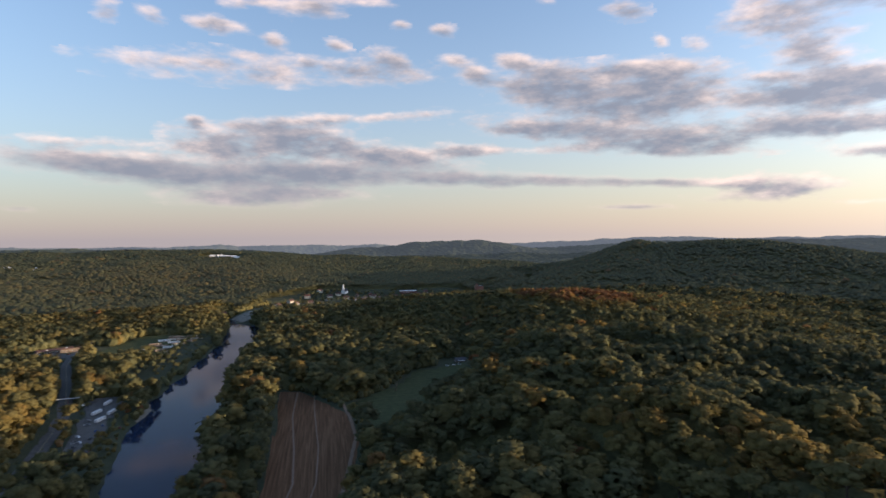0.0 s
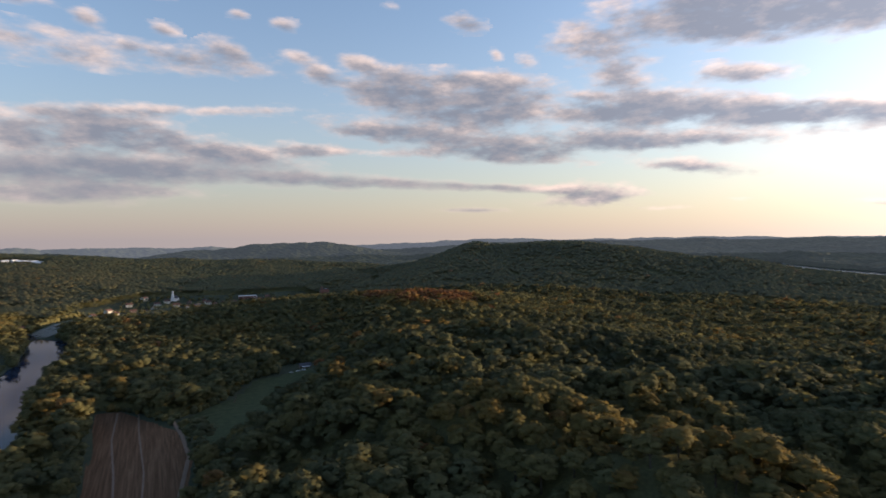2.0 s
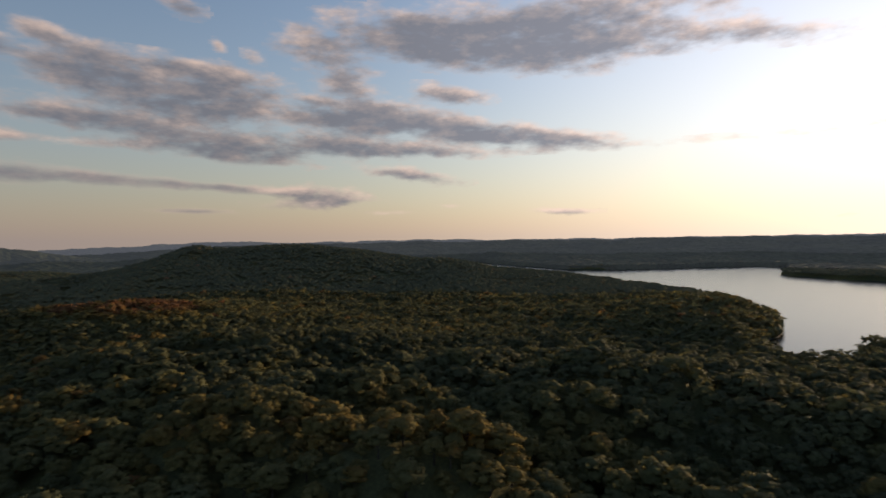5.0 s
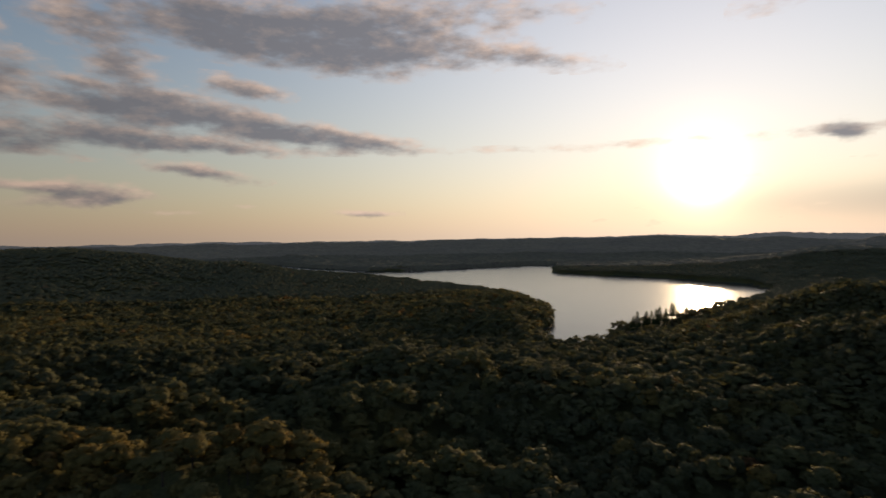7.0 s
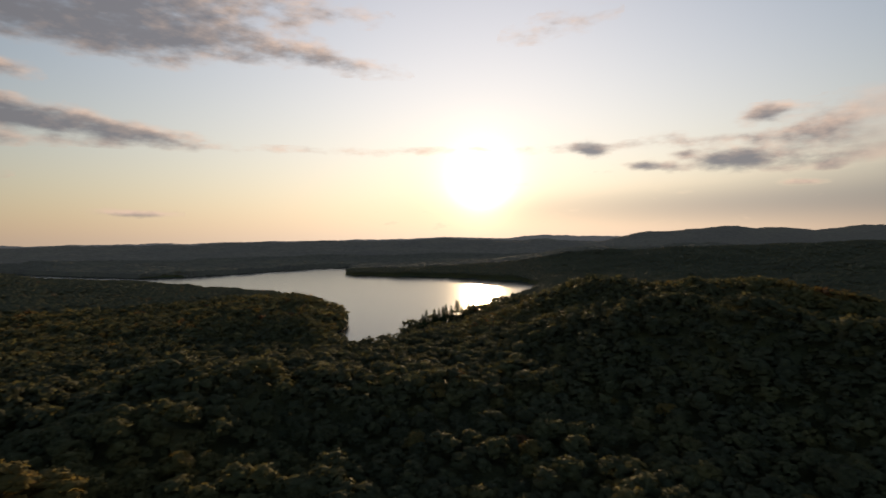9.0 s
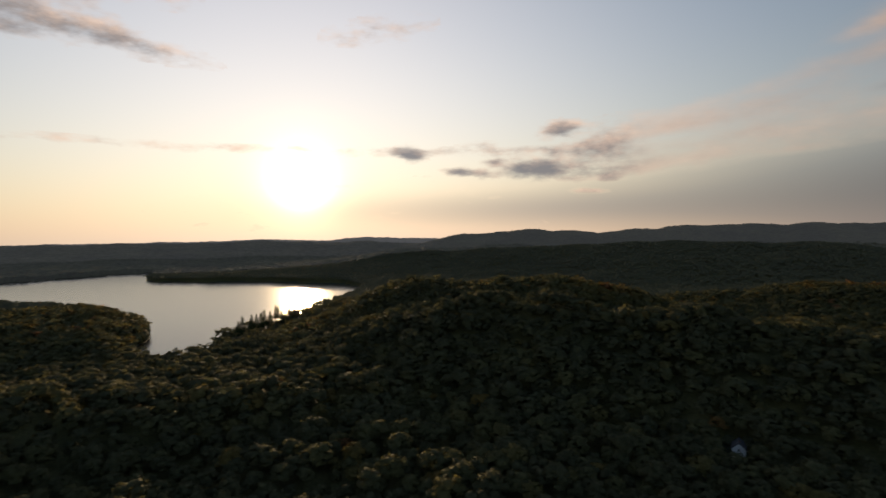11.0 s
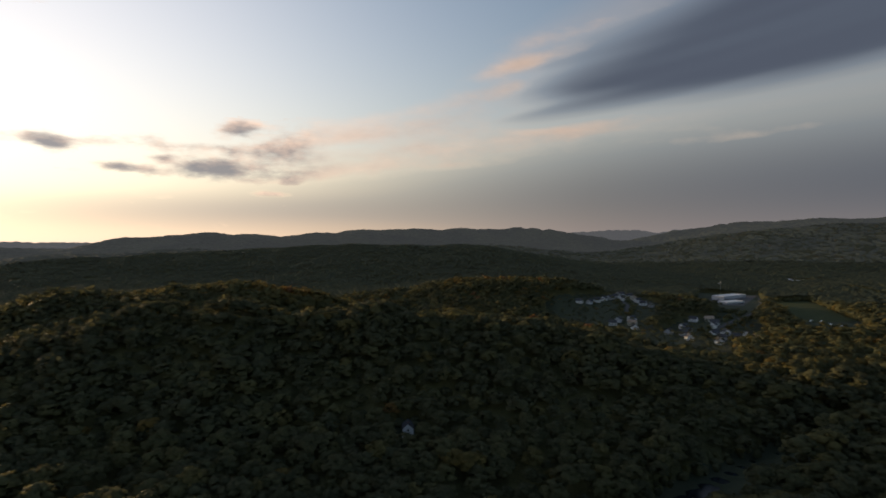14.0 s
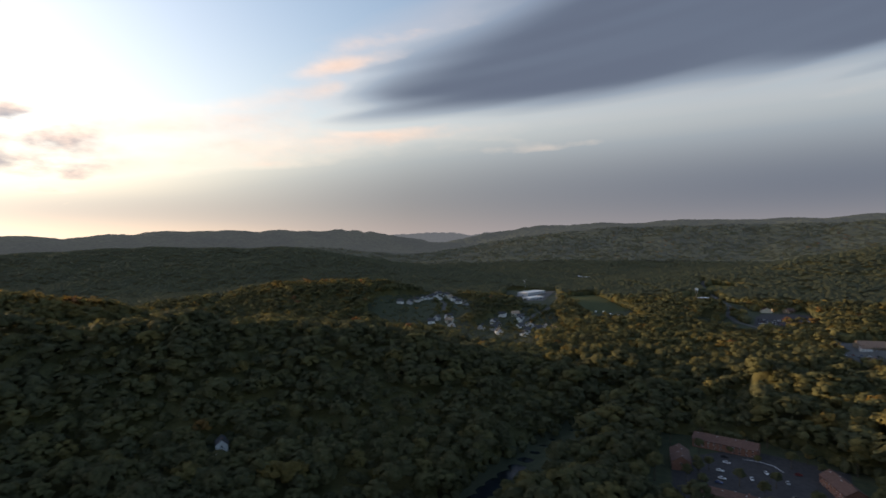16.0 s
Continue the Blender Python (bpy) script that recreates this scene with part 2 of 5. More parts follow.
def poly_gap(x, y, poly):
    """Metres to a polygon's edge, negative inside."""
    best = np.full(x.shape, 1e18)
    for (x0, y0), (x1, y1) in zip(poly, poly[1:] + poly[:1]):
        ux, uy = x1 - x0, y1 - y0
        k = np.clip(((x - x0) * ux + (y - y0) * uy) / (ux * ux + uy * uy), 0, 1)
        best = np.minimum(best, (x - x0 - k * ux) ** 2 + (y - y0 - k * uy) ** 2)
    return np.where(inside(x, y, poly), -1, 1) * np.sqrt(best)


def line_gap(x, y, line):
    """Metres to a band's edge; its third column is the half width."""
    best = np.full(x.shape, 1e9)
    for px, py, w in line:
        best = np.minimum(best, np.hypot(x - px, y - py) - w)
    return best


TABLE = np.random.RandomState(5).rand(256, 256)


def value_noise(x, y, size):
    u, v = x / size, y / size
    i, j = np.floor(u).astype(int), np.floor(v).astype(int)
    a, b = u - i, v - j
    a, b = a * a * (3 - 2 * a), b * b * (3 - 2 * b)
    n = lambda p, q: TABLE[p % 256, q % 256]
    return (n(i, j) * (1 - a) + n(i + 1, j) * a) * (1 - b) + (n(i, j + 1) * (1 - a) + n(i + 1, j + 1) * a) * b


def wet_plan(x, y):
    ragged = (value_noise(x, y, 23) - 0.5) * 7 + (value_noise(x, y, 8) - 0.5) * 3
    g = np.minimum(poly_gap(x, y, LAKE), line_gap(x, y, RIVER)) + ragged
    return np.minimum(g, line_gap(x, y, CREEK) + ragged * 0.2)


def land_plan(x, y):
    """Height of the ground, in plan units."""
    total = np.zeros(x.shape)
    for width, pts in RIDGES:
        best = np.zeros(x.shape)
        for px, py, h in pts:
            best = np.maximum(best, h * np.exp(-((x - px) ** 2 + (y - py) ** 2) / width ** 2))
        total += best ** 3
    h = np.cbrt(total) + 2.2
    far = np.clip(np.hypot(x, y) / 900, 0.6, 1.2)
    h += far * ((value_noise(x, y, 210) - 0.5) * 8 + (value_noise(x + 900, y, 90) - 0.5) * 6.0)
    close = np.hypot(x, y) < 480
    if close.any():
        # folds of the near woods, flat where the ground is open
        u, w = x[close], y[close]
        k = np.clip((480 - np.hypot(u, w)) / 110, 0, 1) * np.clip(open_gap(u * UNIT, w * UNIT) / UNIT / 14, 0, 1)
        k = k * np.where((w < 120) & (u > 0), 0.3, 1.0)
        h[close] += k * ((value_noise(u + 40, w, 34) - 0.45) * 15 + (value_noise(u, w + 70, 75) - 0.45) * 19)
    h = np.maximum(h, 1.2 + value_noise(x, y, 40))
    g = wet_plan(x, y)
    return np.where(g > 0, np.minimum(h, 0.25 + g * 0.4), np.maximum(-4, g * 0.35 + 0.25) - 0.25)


def wet_gap(x, y):
    return UNIT * wet_plan(x / UNIT, y / UNIT)


def land(x, y):
    """Height of the ground, all in metres."""
    return UNIT * land_plan(x / UNIT, y / UNIT)


# open ground, by polygons
FIELD = [(-104, 352), (-91, 351), (-55, 307), (-40, 262), (-36, 214), (-34, 150), (-62, 150), (-70, 214)]
MEADOW = [(-56, 316), (-47, 336), (-32, 366), (-22, 412), (14, 425), (20, 400), (12, 364), (-8, 315), (-12, 266), (-30, 250), (-36, 275)]
LOT = [(-218, 344), (-198, 350), (-180, 302), (-163, 256), (-171, 244), (-186, 277), (-205, 314)]
STORE_PLOT = [(-352, 452), (-306, 452), (-296, 505), (-345, 508)]
PARK = [(-298, 556), (-250, 560), (-237, 458), (-254, 428), (-275, 425), (-298, 480)]
FARM_PLOT = [(-6, 410), (26, 408), (28, 446), (-4, 448)]
FLATS_PLOT = [(36, -281), (34, -206), (-37, -203), (-40, -262), (-6, -284)]
CLOSE_A = [(425, -590), (385, -570), (300, -520), (270, -530), (310, -660), (370, -715), (395, -755), (425, -740), (405, -660)]
CLOSE_B = [(266, -520), (262, -625), (235, -632), (165, -570), (172, -490), (240, -490)]
SCHOOL_PLOT = [(400, -945), (300, -955), (255, -810), (232, -720), (262, -690), (330, -760), (370, -900)]
PITCH = [(263, -840), (215, -875), (132, -718), (175, -675)]
STRIP_PLOT = [(84, -845), (60, -862), (14, -812), (-2, -766), (-56, -782), (-64, -672), (-2, -664), (6, -716), (28, -775), (40, -800), (80, -806)]
BANK_SLOPE = [(54, -962), (12, -940), (30, -885), (64, -908)]
MALL_PLOT = [(-56, -596), (-112, -606), (-116, -515), (-62, -515)]
HILL_PLOT = [(-600, 1365), (-490, 1345), (-490, 1425), (-600, 1430)]
BAR_FLAT = [(-256, 640), (-232, 648), (-216, 676), (-206, 715), (-198, 765), (-190, 800), (-216, 806), (-256, 752), (-266, 704)]
# strips cleared towards the camera so that pitch and shops show
PITCH_SIDE = [(175, -675), (132, -718), (110, -668), (156, -628)]
STRIP_SIDE = [(24, -704), (-8, -650), (-64, -662), (-62, -632), (-2, -612), (40, -664)]
CLEAR = [PITCH_SIDE, STRIP_SIDE, BAR_FLAT, FIELD, MEADOW, LOT, STORE_PLOT, PARK, FARM_PLOT, FLATS_PLOT, SCHOOL_PLOT, PITCH, STRIP_PLOT, BANK_SLOPE, MALL_PLOT]
RIVER_SIDE = [(-200, 354), (-184, 360), (-198, 430), (-214, 520), (-232, 566), (-252, 562), (-237, 458), (-228, 420), (-214, 385)]
THIN = []      # young or scattered trees, many patches thinned to fit the camera's view of houses
THIN.append(RIVER_SIDE)
THIN.append([(-4, -655), (52, -700), (48, -615), (-10, -600)])
THIN.append([(94, -150), (78, -150), (71, -190), (69, -235), (69, -290), (76, -290), (84, -240), (88, -190)])
THIN.append([(268, -530), (425, -590), (390, -520), (232, -462)])
THIN.append([(170, -490), (268, -522), (238, -450), (148, -425)])
THIN.append([(236, -632), (262, -690), (205, -640), (180, -585)])
THIN.append([(-200, 352), (-160, 290), (-145, 235), (-165, 222), (-184, 238), (-163, 256), (-180, 302)])
THIN.append([(203, -170), (206, -156), (178, -138), (172, -150)])
THIN.append(CLOSE_A)
THIN.append(CLOSE_B)
THIN.append(HILL_PLOT)
THIN.append([(175, -675), (132, -718), (105, -640), (150, -600)])
THIN.append([(-8, -650), (-64, -662), (-54, -620), (-6, -615)])
THIN.append([(-62, -515), (-116, -515), (-92, -455), (-50, -470)])
TOWN = [(-270, 800), (-200, 735), (-60, 800), (20, 830), (90, 870), (90, 960), (-20, 965), (-200, 935), (-270, 860)]
THIN.append(TOWN)
THIN.append([(-354, 456), (-302, 456), (-283, 432), (-306, 404), (-346, 420)])
THIN.append([(496, 122), (560, 96), (614, 76), (652, 46), (640, 22), (598, 40), (540, 62), (488, 92)])      # low growth under the shore pines
THIN.append([(-205, 735), (90, 872), (100, 805), (-20, 770), (-170, 690)])
THIN.append([(262, -690), (232, -720), (205, -640), (240, -630)])
ROADS = []


def road(half, step, *points):
    ROADS.append(dense([(x, y, half) for x, y in points], step))


road(3.6, 6, (-352, 620), (-330, 520), (-308, 463), (-289, 427), (-245, 362), (-214, 313), (-198, 280), (-183, 245), (-165, 190), (-160, 60))
road(3.1, 8, (70, -1000), (62, -912), (40, -846), (22, -792), (26, -730), (14, -688), (-6, -664), (-35, -656), (-62, -640), (-70, -560), (-66, -500), (-110, -470))
road(2.2, 8, (284, -905), (262, -840), (250, -800), (230, -716), (226, -650), (222, -575), (205, -545))
road(1.9, 8, (330, -600), (350, -640), (385, -672), (398, -715))
road(2.5, 8, (345, -1160), (250, -1060), (185, -985), (120, -871), (104, -838), (60, -812), (26, -800))


def open_gap(x, y):
    x, y = x / UNIT, y / UNIT
    g = np.full(x.shape, 1e9)
    for poly in CLEAR:
        g = np.minimum(g, poly_gap(x, y, poly))
    for road in ROADS:
        g = np.minimum(g, line_gap(x, y, road) - 1.5)
    g = np.minimum(g, line_gap(x, y, CREEK_SIDE))
    for px, py, w in PLOTS:
        g = np.minimum(g, np.hypot(x - px, y - py) - w)
    return g * UNIT


def thin_gap(x, y):
    x, y = x / UNIT, y / UNIT
    g = np.full(x.shape, 1e9)
    for poly in THIN:
        g = np.minimum(g, poly_gap(x, y, poly))
    return g * UNIT


# houses that stand alone in the woods: x, y, clear radius
PLOTS = [(356, 262, 13), (340, 289, 12), (199, -161, 6), (194, -154, 5), (564, 224, 10), (-830, 1071, 16), (-876, 1177, 16), (-793, 1086, 16), (-328, 713, 12), (-320, 720, 12), (-281, 713, 12), (806, -1684, 25), (345, -1250, 22), (312, -1219, 20)]
# the town: houses stand in gaps among trees, x, y, turn
TOWN_SPOTS = [(-108, 858, 20), (-93, 908, 100), (-74, 856, 15), (-68, 840, 80), (-119, 838, 30), (-130, 826, 95), (-147, 846, 10), (-99, 842, 70), (-22, 880, 20), (4, 925, 85)]
TOWN_SPOTS += [(-160, 870, 60), (-85, 880, 10), (-50, 900, 80), (-30, 925, 15), (-200, 905, 60), (-246, 822, 25), (-233, 836, 80), (-212, 872, 20), (-206, 780, 60), (25, 905, 30)]
TOWN_SPOTS += [(-281, 713, 20), (-328, 712, 50), (-318, 722, 70), (-225, 760, 80), (-170, 905, 20), (-181, 893, 10), (-140, 904, 80), (-133, 880, 40), (-119, 909, 95)]
TOWN_SPOTS += [(-190, 862, 15), (-176, 850, 80), (-152, 882, 40), (-112, 886, 10), (-100, 872, 95), (-78, 898, 25), (-62, 872, 70), (-40, 872, 20), (-36, 895, 85), (-12, 905, 30), (8, 885, 10), (-220, 806, 60), (-190, 800, 20), (-260, 776, 45)]
PLOTS += [(x, y, 8) for x, y, _ in TOWN_SPOTS] + [(-161, 912, 14), (-59, 928, 22), (57, 900, 14)]


# ---- mesh making ----
def mesh_of(name, verts, faces, mats, tint=None, mat_index=None, smooth=False, dome=None):
    """A mesh from arrays: faces an (n, 3) or (n, 4) array."""
    me = bpy.data.meshes.new(name)
    k = faces.shape[1]
    me.vertices.add(len(verts))
    me.vertices.foreach_set("co", np.ascontiguousarray(verts, dtype=np.float32).ravel())
    me.loops.add(faces.size)
    me.loops.foreach_set("vertex_index", np.ascontiguousarray(faces, dtype=np.int32).ravel())
    me.polygons.add(len(faces))
    me.polygons.foreach_set("loop_start", np.arange(0, faces.size, k, dtype=np.int32))
    if mat_index is not None:
        me.polygons.foreach_set("material_index", np.ascontiguousarray(mat_index, dtype=np.int32))
    me.polygons.foreach_set("use_smooth", np.full(len(faces), smooth))
    for m in mats:
        me.materials.append(m)
    if tint is not None:
        me.attributes.new("tint", "FLOAT", "POINT").data.foreach_set("value", np.ascontiguousarray(tint, dtype=np.float32))
    if dome is not None:
        me.attributes.new("dome", "FLOAT_VECTOR", "POINT").data.foreach_set("vector", np.ascontiguousarray(dome, dtype=np.float32).ravel())
    me.update(calc_edges=True)
    return me


def polar_sheet(radii, angles, height):
    """A ring-shaped grid of quads round the origin."""
    rr, aa = np.meshgrid(radii, np.radians(angles), indexing="ij")
    x, y = -np.sin(aa) * rr, np.cos(aa) * rr
    z = height(x.ravel(), y.ravel())
    n, m = rr.shape
    idx = np.arange(n * m).reshape(n, m)
    faces = np.stack([idx[:-1, :-1], idx[1:, :-1], idx[1:, 1:], idx[:-1, 1:]], -1).reshape(-1, 4)
    return np.stack([x.ravel(), y.ravel(), z], 1), faces


# ---- ground and water ----
radii = np.concatenate([np.linspace(2, 190, 8), np.geomspace(196, 4960, 190)])
v, f = polar_sheet(radii, np.linspace(-314, 46, 541), land)
turf = np.clip(1 - np.minimum(open_gap(v[:, 0], v[:, 1]), thin_gap(v[:, 0], v[:, 1])) / 6, 0, 1)
ground = new("ground", mesh_of("ground", v, f, [soil_mat], turf, smooth=True))
tagged(ground, "dark leaf-strewn ground of wooded hills and valleys", "ground", kind="structure")


def flat_poly(name, pts, z, mat):
    me = bpy.data.meshes.new(name)
    me.from_pydata([(x * UNIT, y * UNIT, z) for x, y in pts], [], [list(range(len(pts)))])
    me.materials.append(mat)
    return new(name, me)


river_mat = water_mat.copy()
river_mat.name = "river_water"
river_mat.node_tree.nodes["Principled BSDF"].inputs["Roughness"].default_value = 0.06
river_mat.node_tree.nodes["Principled BSDF"].inputs["Specular IOR Level"].default_value = 0.1
river_mat.node_tree.nodes["Principled BSDF"].inputs["Base Color"].default_value = (0.012, 0.025, 0.054, 1)
lake = flat_poly("water_lake", [(500, -200), (1400, -200), (1950, 500), (1950, 1700), (1250, 1700), (500, 400)], 0.0, water_mat)
tagged(lake, "calm lake reflecting the low sun and bright sky", "lake", kind="structure")


def ribbon(name, line, extra, z, mat):
    """A flat band along a line of x, y, half width."""
    line = line * UNIT
    p = line[:, :2]
    d = np.gradient(p, axis=0)
    nrm = np.stack([-d[:, 1], d[:, 0]], 1) / np.linalg.norm(d, axis=1)[:, None]
    w = (line[:, 2] + extra)[:, None]
    a, b = p - nrm * w, p + nrm * w
    zz = z if callable(z) else (lambda x, y: np.full(x.shape, z))
    verts = np.concatenate([np.column_stack([q, zz(q[:, 0], q[:, 1])]) for q in (a, b)])
    n = len(p)
    i = np.arange(n - 1)
    return new(name, mesh_of(name, verts, np.stack([i, i + 1, i + 1 + n, i + n], 1), [mat]))


river = tagged(ribbon("water_river", RIVER, 8, 0.0, river_mat), "still dark blue river between wooded banks", "river", kind="structure")
creek = tagged(ribbon("water_creek", CREEK, 2, 0.0, water_mat), "narrow shaded creek among the trees", "creek", kind="structure")

# ---- woods ----
def rust(x, y):
    """Where the leaves have turned: a few knolls and edges."""
    g = np.zeros(x.shape)
    for az, r, w, k in ((-14.5, 615, 62, 1.4), (-10, 635, 45, 1.3), (-138, 835, 70, 0.95), (-118, 505, 60, 0.75), (36, 330, 60, 0.64), (38, 440, 90, 0.6), (33, 520, 70, 0.58), (19.5, 345, 22, 0.74), (26, 1100, 480, 0.68), (28, 750, 200, 0.62), (6, 560, 60, 0.66), (-178, 520, 90, 0.36), (-170, 560, 60, 0.4), (-18, 205, 45, 0.66), (-30, 195, 50, 0.68), (-42, 180, 50, 0.66), (-36, 250, 45, 0.6), (-56, 205, 50, 0.56), (-8, 260, 40, 0.56)):
        cx, cy = at(az, r * UNIT)
        g = np.maximum(g, k * np.exp(-((x - cx) ** 2 + (y - cy) ** 2) / (w * UNIT) ** 2))
    return np.minimum(g, 1.0)


def sites(spacing, r0, r1, seed, wedge=True):
    rs = np.random.RandomState(seed)
    n = int(r1 / spacing / 0.86) + 2
    i, j = np.meshgrid(np.arange(-n, n + 1), np.arange(-n, n + 1))
    x = ((i + (j % 2) * 0.5) * spacing).ravel().astype(float)
    y = (j * spacing * 0.87).ravel().astype(float)
    x += rs.uniform(-0.36, 0.36, x.shape) * spacing
    y += rs.uniform(-0.36, 0.36, x.shape) * spacing
    r = np.hypot(x, y)
    az = np.degrees(np.arctan2(-x, y))
    az = np.where(az > 46, az - 360, az)
    seen = (az > WEDGE[0]) & (az < WEDGE[1])
    keep = (r >= r0) & (r < r1) & (seen if wedge else ~seen)
    x, y = x[keep], y[keep]
    keep = (wet_gap(x, y) > 2.5) & (open_gap(x, y) > 2.5)
    x, y = x[keep], y[keep]
    young = thin_gap(x, y) < 0
    keep = ~young | (rs.uniform(0, 1, x.shape) < np.where(np.hypot(x, y) > 1000, 0.5, 0.7))
    x, y, young = x[keep], y[keep], young[keep]
    patch = value_noise(x, y, 60) * 0.6 + value_noise(x, y, 200) * 0.4
    tint = 0.02 + 0.46 * patch + rs.normal(0, 0.18, x.shape) + rs.uniform(0, 1, x.shape) ** 8 * 0.4
    # shade painted into leaf colour: near woods towards the sun tinted darker
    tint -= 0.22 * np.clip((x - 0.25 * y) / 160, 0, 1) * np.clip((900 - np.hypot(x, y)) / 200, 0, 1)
    tint = np.clip(np.maximum(tint, rust(x, y) * (1 + rs.normal(0, 0.14, x.shape))), 0.02, 1)
    size = (rs.normal(0.92, 0.2, x.shape) + 0.55 * (value_noise(x + 333, y, 38) - 0.42)).clip(0.62, 1.5)
    size = np.where(np.hypot(x, y) > 640, size.clip(0.6, 1.15), size)
    size = np.where(young, size * 0.48, size)
    return x, y, land(x, y), size, rs.uniform(0, 6.283, x.shape), tint, rs.randint(0, 1000, x.shape)


bm = bmesh.new()
bmesh.ops.create_icosphere(bm, subdivisions=1, radius=1)
ICO_V = np.array([q.co[:] for q in bm.verts])
ICO_F = np.array([[q.index for q in p.verts] for p in bm.faces])
bm.free()


def lump_template(seed):
    """A low rough crown, about 12 m wide, standing from the ground to 14 m."""
    rs = np.random.RandomState(seed)
    v = ICO_V * (1 + rs.uniform(-0.24, 0.2, (len(ICO_V), 1)))
    v = v * np.array([5.2, 5.2, 4.8]) + np.array([0, 0, 13.4])
    return v, ICO_F[v[ICO_F].mean(1)[:, 2] > 11.6]


def bush_template(seed):
    """A rough bush, leafy to the ground, about 6 m wide."""
    rs = np.random.RandomState(seed)
    v = ICO_V * (1 + rs.uniform(-0.3, 0.25, (len(ICO_V), 1))) * [3.2, 3.2, 3.6] + [0, 0, 2.6]
    return v, ICO_F[ICO_V[ICO_F].mean(1)[:, 2] > -0.7]


def cap_template(seed):
    """The rough rounded top of a far tree."""
    rs = np.random.RandomState(seed)
    a = np.arange(5) * 1.2566 + rs.uniform(-0.3, 0.3, 5)
    r = rs.uniform(5.0, 7.0, 5)
    low = np.column_stack([np.cos(a) * r, np.sin(a) * r, rs.uniform(11.0, 13.5, 5)])
    top = np.array([[*rs.uniform(-1.4, 1.4, 2), rs.uniform(16.0, 18.5)]])
    return np.vstack([low, top]), np.array([[k, (k + 1) % 5, 5] for k in range(5)])


def outward(p, c, squash=1.0):
    q = (p - c) * [1, 1, squash]
    return q / np.maximum(np.linalg.norm(q, axis=-1, keepdims=True), 1e-6)


def crown_template(seed, clumps, sprays, leaf=0.75, hide=-0.45, heart=0.9):
    """A broadleaf crown, on the ground at the origin, 9 m wide and 19 m high: clumps covered with loose sprays of leaves. Vertices, faces and the way each leaf faces."""
    rs = np.random.RandomState(seed)
    tall, wide = rs.uniform(0.88, 1.15), rs.uniform(0.88, 1.12)
    verts, faces, ways, n0, spots = [], [], [], 0, []
    mid = np.array([0, 0, 11.0])
    for k in range(clumps):
        q = (k + 0.5) / clumps
        up = 1 - 1.35 * q
        a = k * 2.39996 + rs.uniform(-0.5, 0.5)
        flat = math.sqrt(max(0, 1 - up * up))
        d = np.array([math.cos(a) * flat, math.sin(a) * flat, up])
        c = d * rs.uniform(0.7, 1.0) * [3.0 * wide, 3.2 * wide, 4.9 * tall] + [0, 0, 12.4]
        size = (5.3 / clumps ** 0.38) * rs.uniform(0.75, 1.2)
        spots.append((c, size))
        v = ICO_V * (1 + rs.uniform(-0.3, 0.25, (len(ICO_V), 1))) * size * heart * [1, 1, 0.92] + c
        f = ICO_F[(ICO_V[ICO_F].mean(1) @ d > hide) & (ICO_V[ICO_F].mean(1)[:, 2] > hide - 0.15)]
        verts.append(v)
        faces.append(f + n0)
        ways.append(outward(v, mid, 0.7) * 0.6 + outward(v, c) * 0.7)
        n0 += len(v)
    for k in range(sprays):
        c, r = spots[k % len(spots)]
        d = rs.normal(size=3)
        d[2] = abs(d[2]) * 1.1 - 0.35
        d /= np.linalg.norm(d)
        p = c + d * r * rs.uniform(0.78, 1.2)
        u = np.cross(d + rs.normal(0, 0.45, 3), rs.normal(size=3))
        u /= np.linalg.norm(u)
        w = np.cross(d + rs.normal(0, 0.35, 3), u)
        g = leaf * rs.uniform(0.6, 1.3)
        v = np.array([p - u * g - w * g * 0.4, p + u * g * rs.uniform(0.5, 1.0) - w * g * 0.5, p + w * g * rs.uniform(0.7, 1.3) + d * g * 0.3])
        verts.append(v)
        faces.append(np.array([[n0, n0 + 1, n0 + 2]]))
        ways.append(outward(v, mid, 0.7) * 0.6 + outward(v, c) * 0.7 + rs.normal(0, 0.22, 3))
        n0 += 3
    v, f, n = np.concatenate(verts), np.concatenate(faces), np.concatenate(ways)
    n /= np.linalg.norm(n, axis=1)[:, None]
    used = np.unique(f)
    remap = np.zeros(len(v), int)
    remap[used] = np.arange(len(used))
    return v[used], remap[f], n[used]


def plant(name, templates, place, mat, width=1.0, smooth=False):
    """Many crowns in one mesh."""
    x, y, z, size, turn, tint, pick = place
    vs, fs, ts, ns, base = [], [], [], [], 0
    for k, (tv, tf, *tn) in enumerate(templates):
        m = pick % len(templates) == k
        n = int(m.sum())
        if not n:
            continue
        c, s, q = np.cos(turn[m])[:, None], np.sin(turn[m])[:, None], size[m][:, None]
        vx = (tv[None, :, 0] * c - tv[None, :, 1] * s) * q * width + x[m][:, None]
        vy = (tv[None, :, 0] * s + tv[None, :, 1] * c) * q * width + y[m][:, None]
        vz = tv[None, :, 2] * q + z[m][:, None]
        vs.append(np.stack([vx, vy, vz], -1).reshape(-1, 3))
        fs.append((tf[None] + (np.arange(n) * len(tv))[:, None, None] + base).reshape(-1, 3))
        ts.append(np.repeat(tint[m], len(tv)))
        if tn:
            nx, ny = tn[0][None, :, 0], tn[0][None, :, 1]
            ns.append(np.stack([nx * c - ny * s, nx * s + ny * c, np.repeat(tn[0][None, :, 2], n, 0)], -1).reshape(-1, 3))
        base += n * len(tv)
    return new(name, mesh_of(name, np.concatenate(vs), np.concatenate(fs), [mat], np.concatenate(ts), smooth=smooth, dome=np.concatenate(ns) if ns else None))


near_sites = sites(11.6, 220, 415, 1)
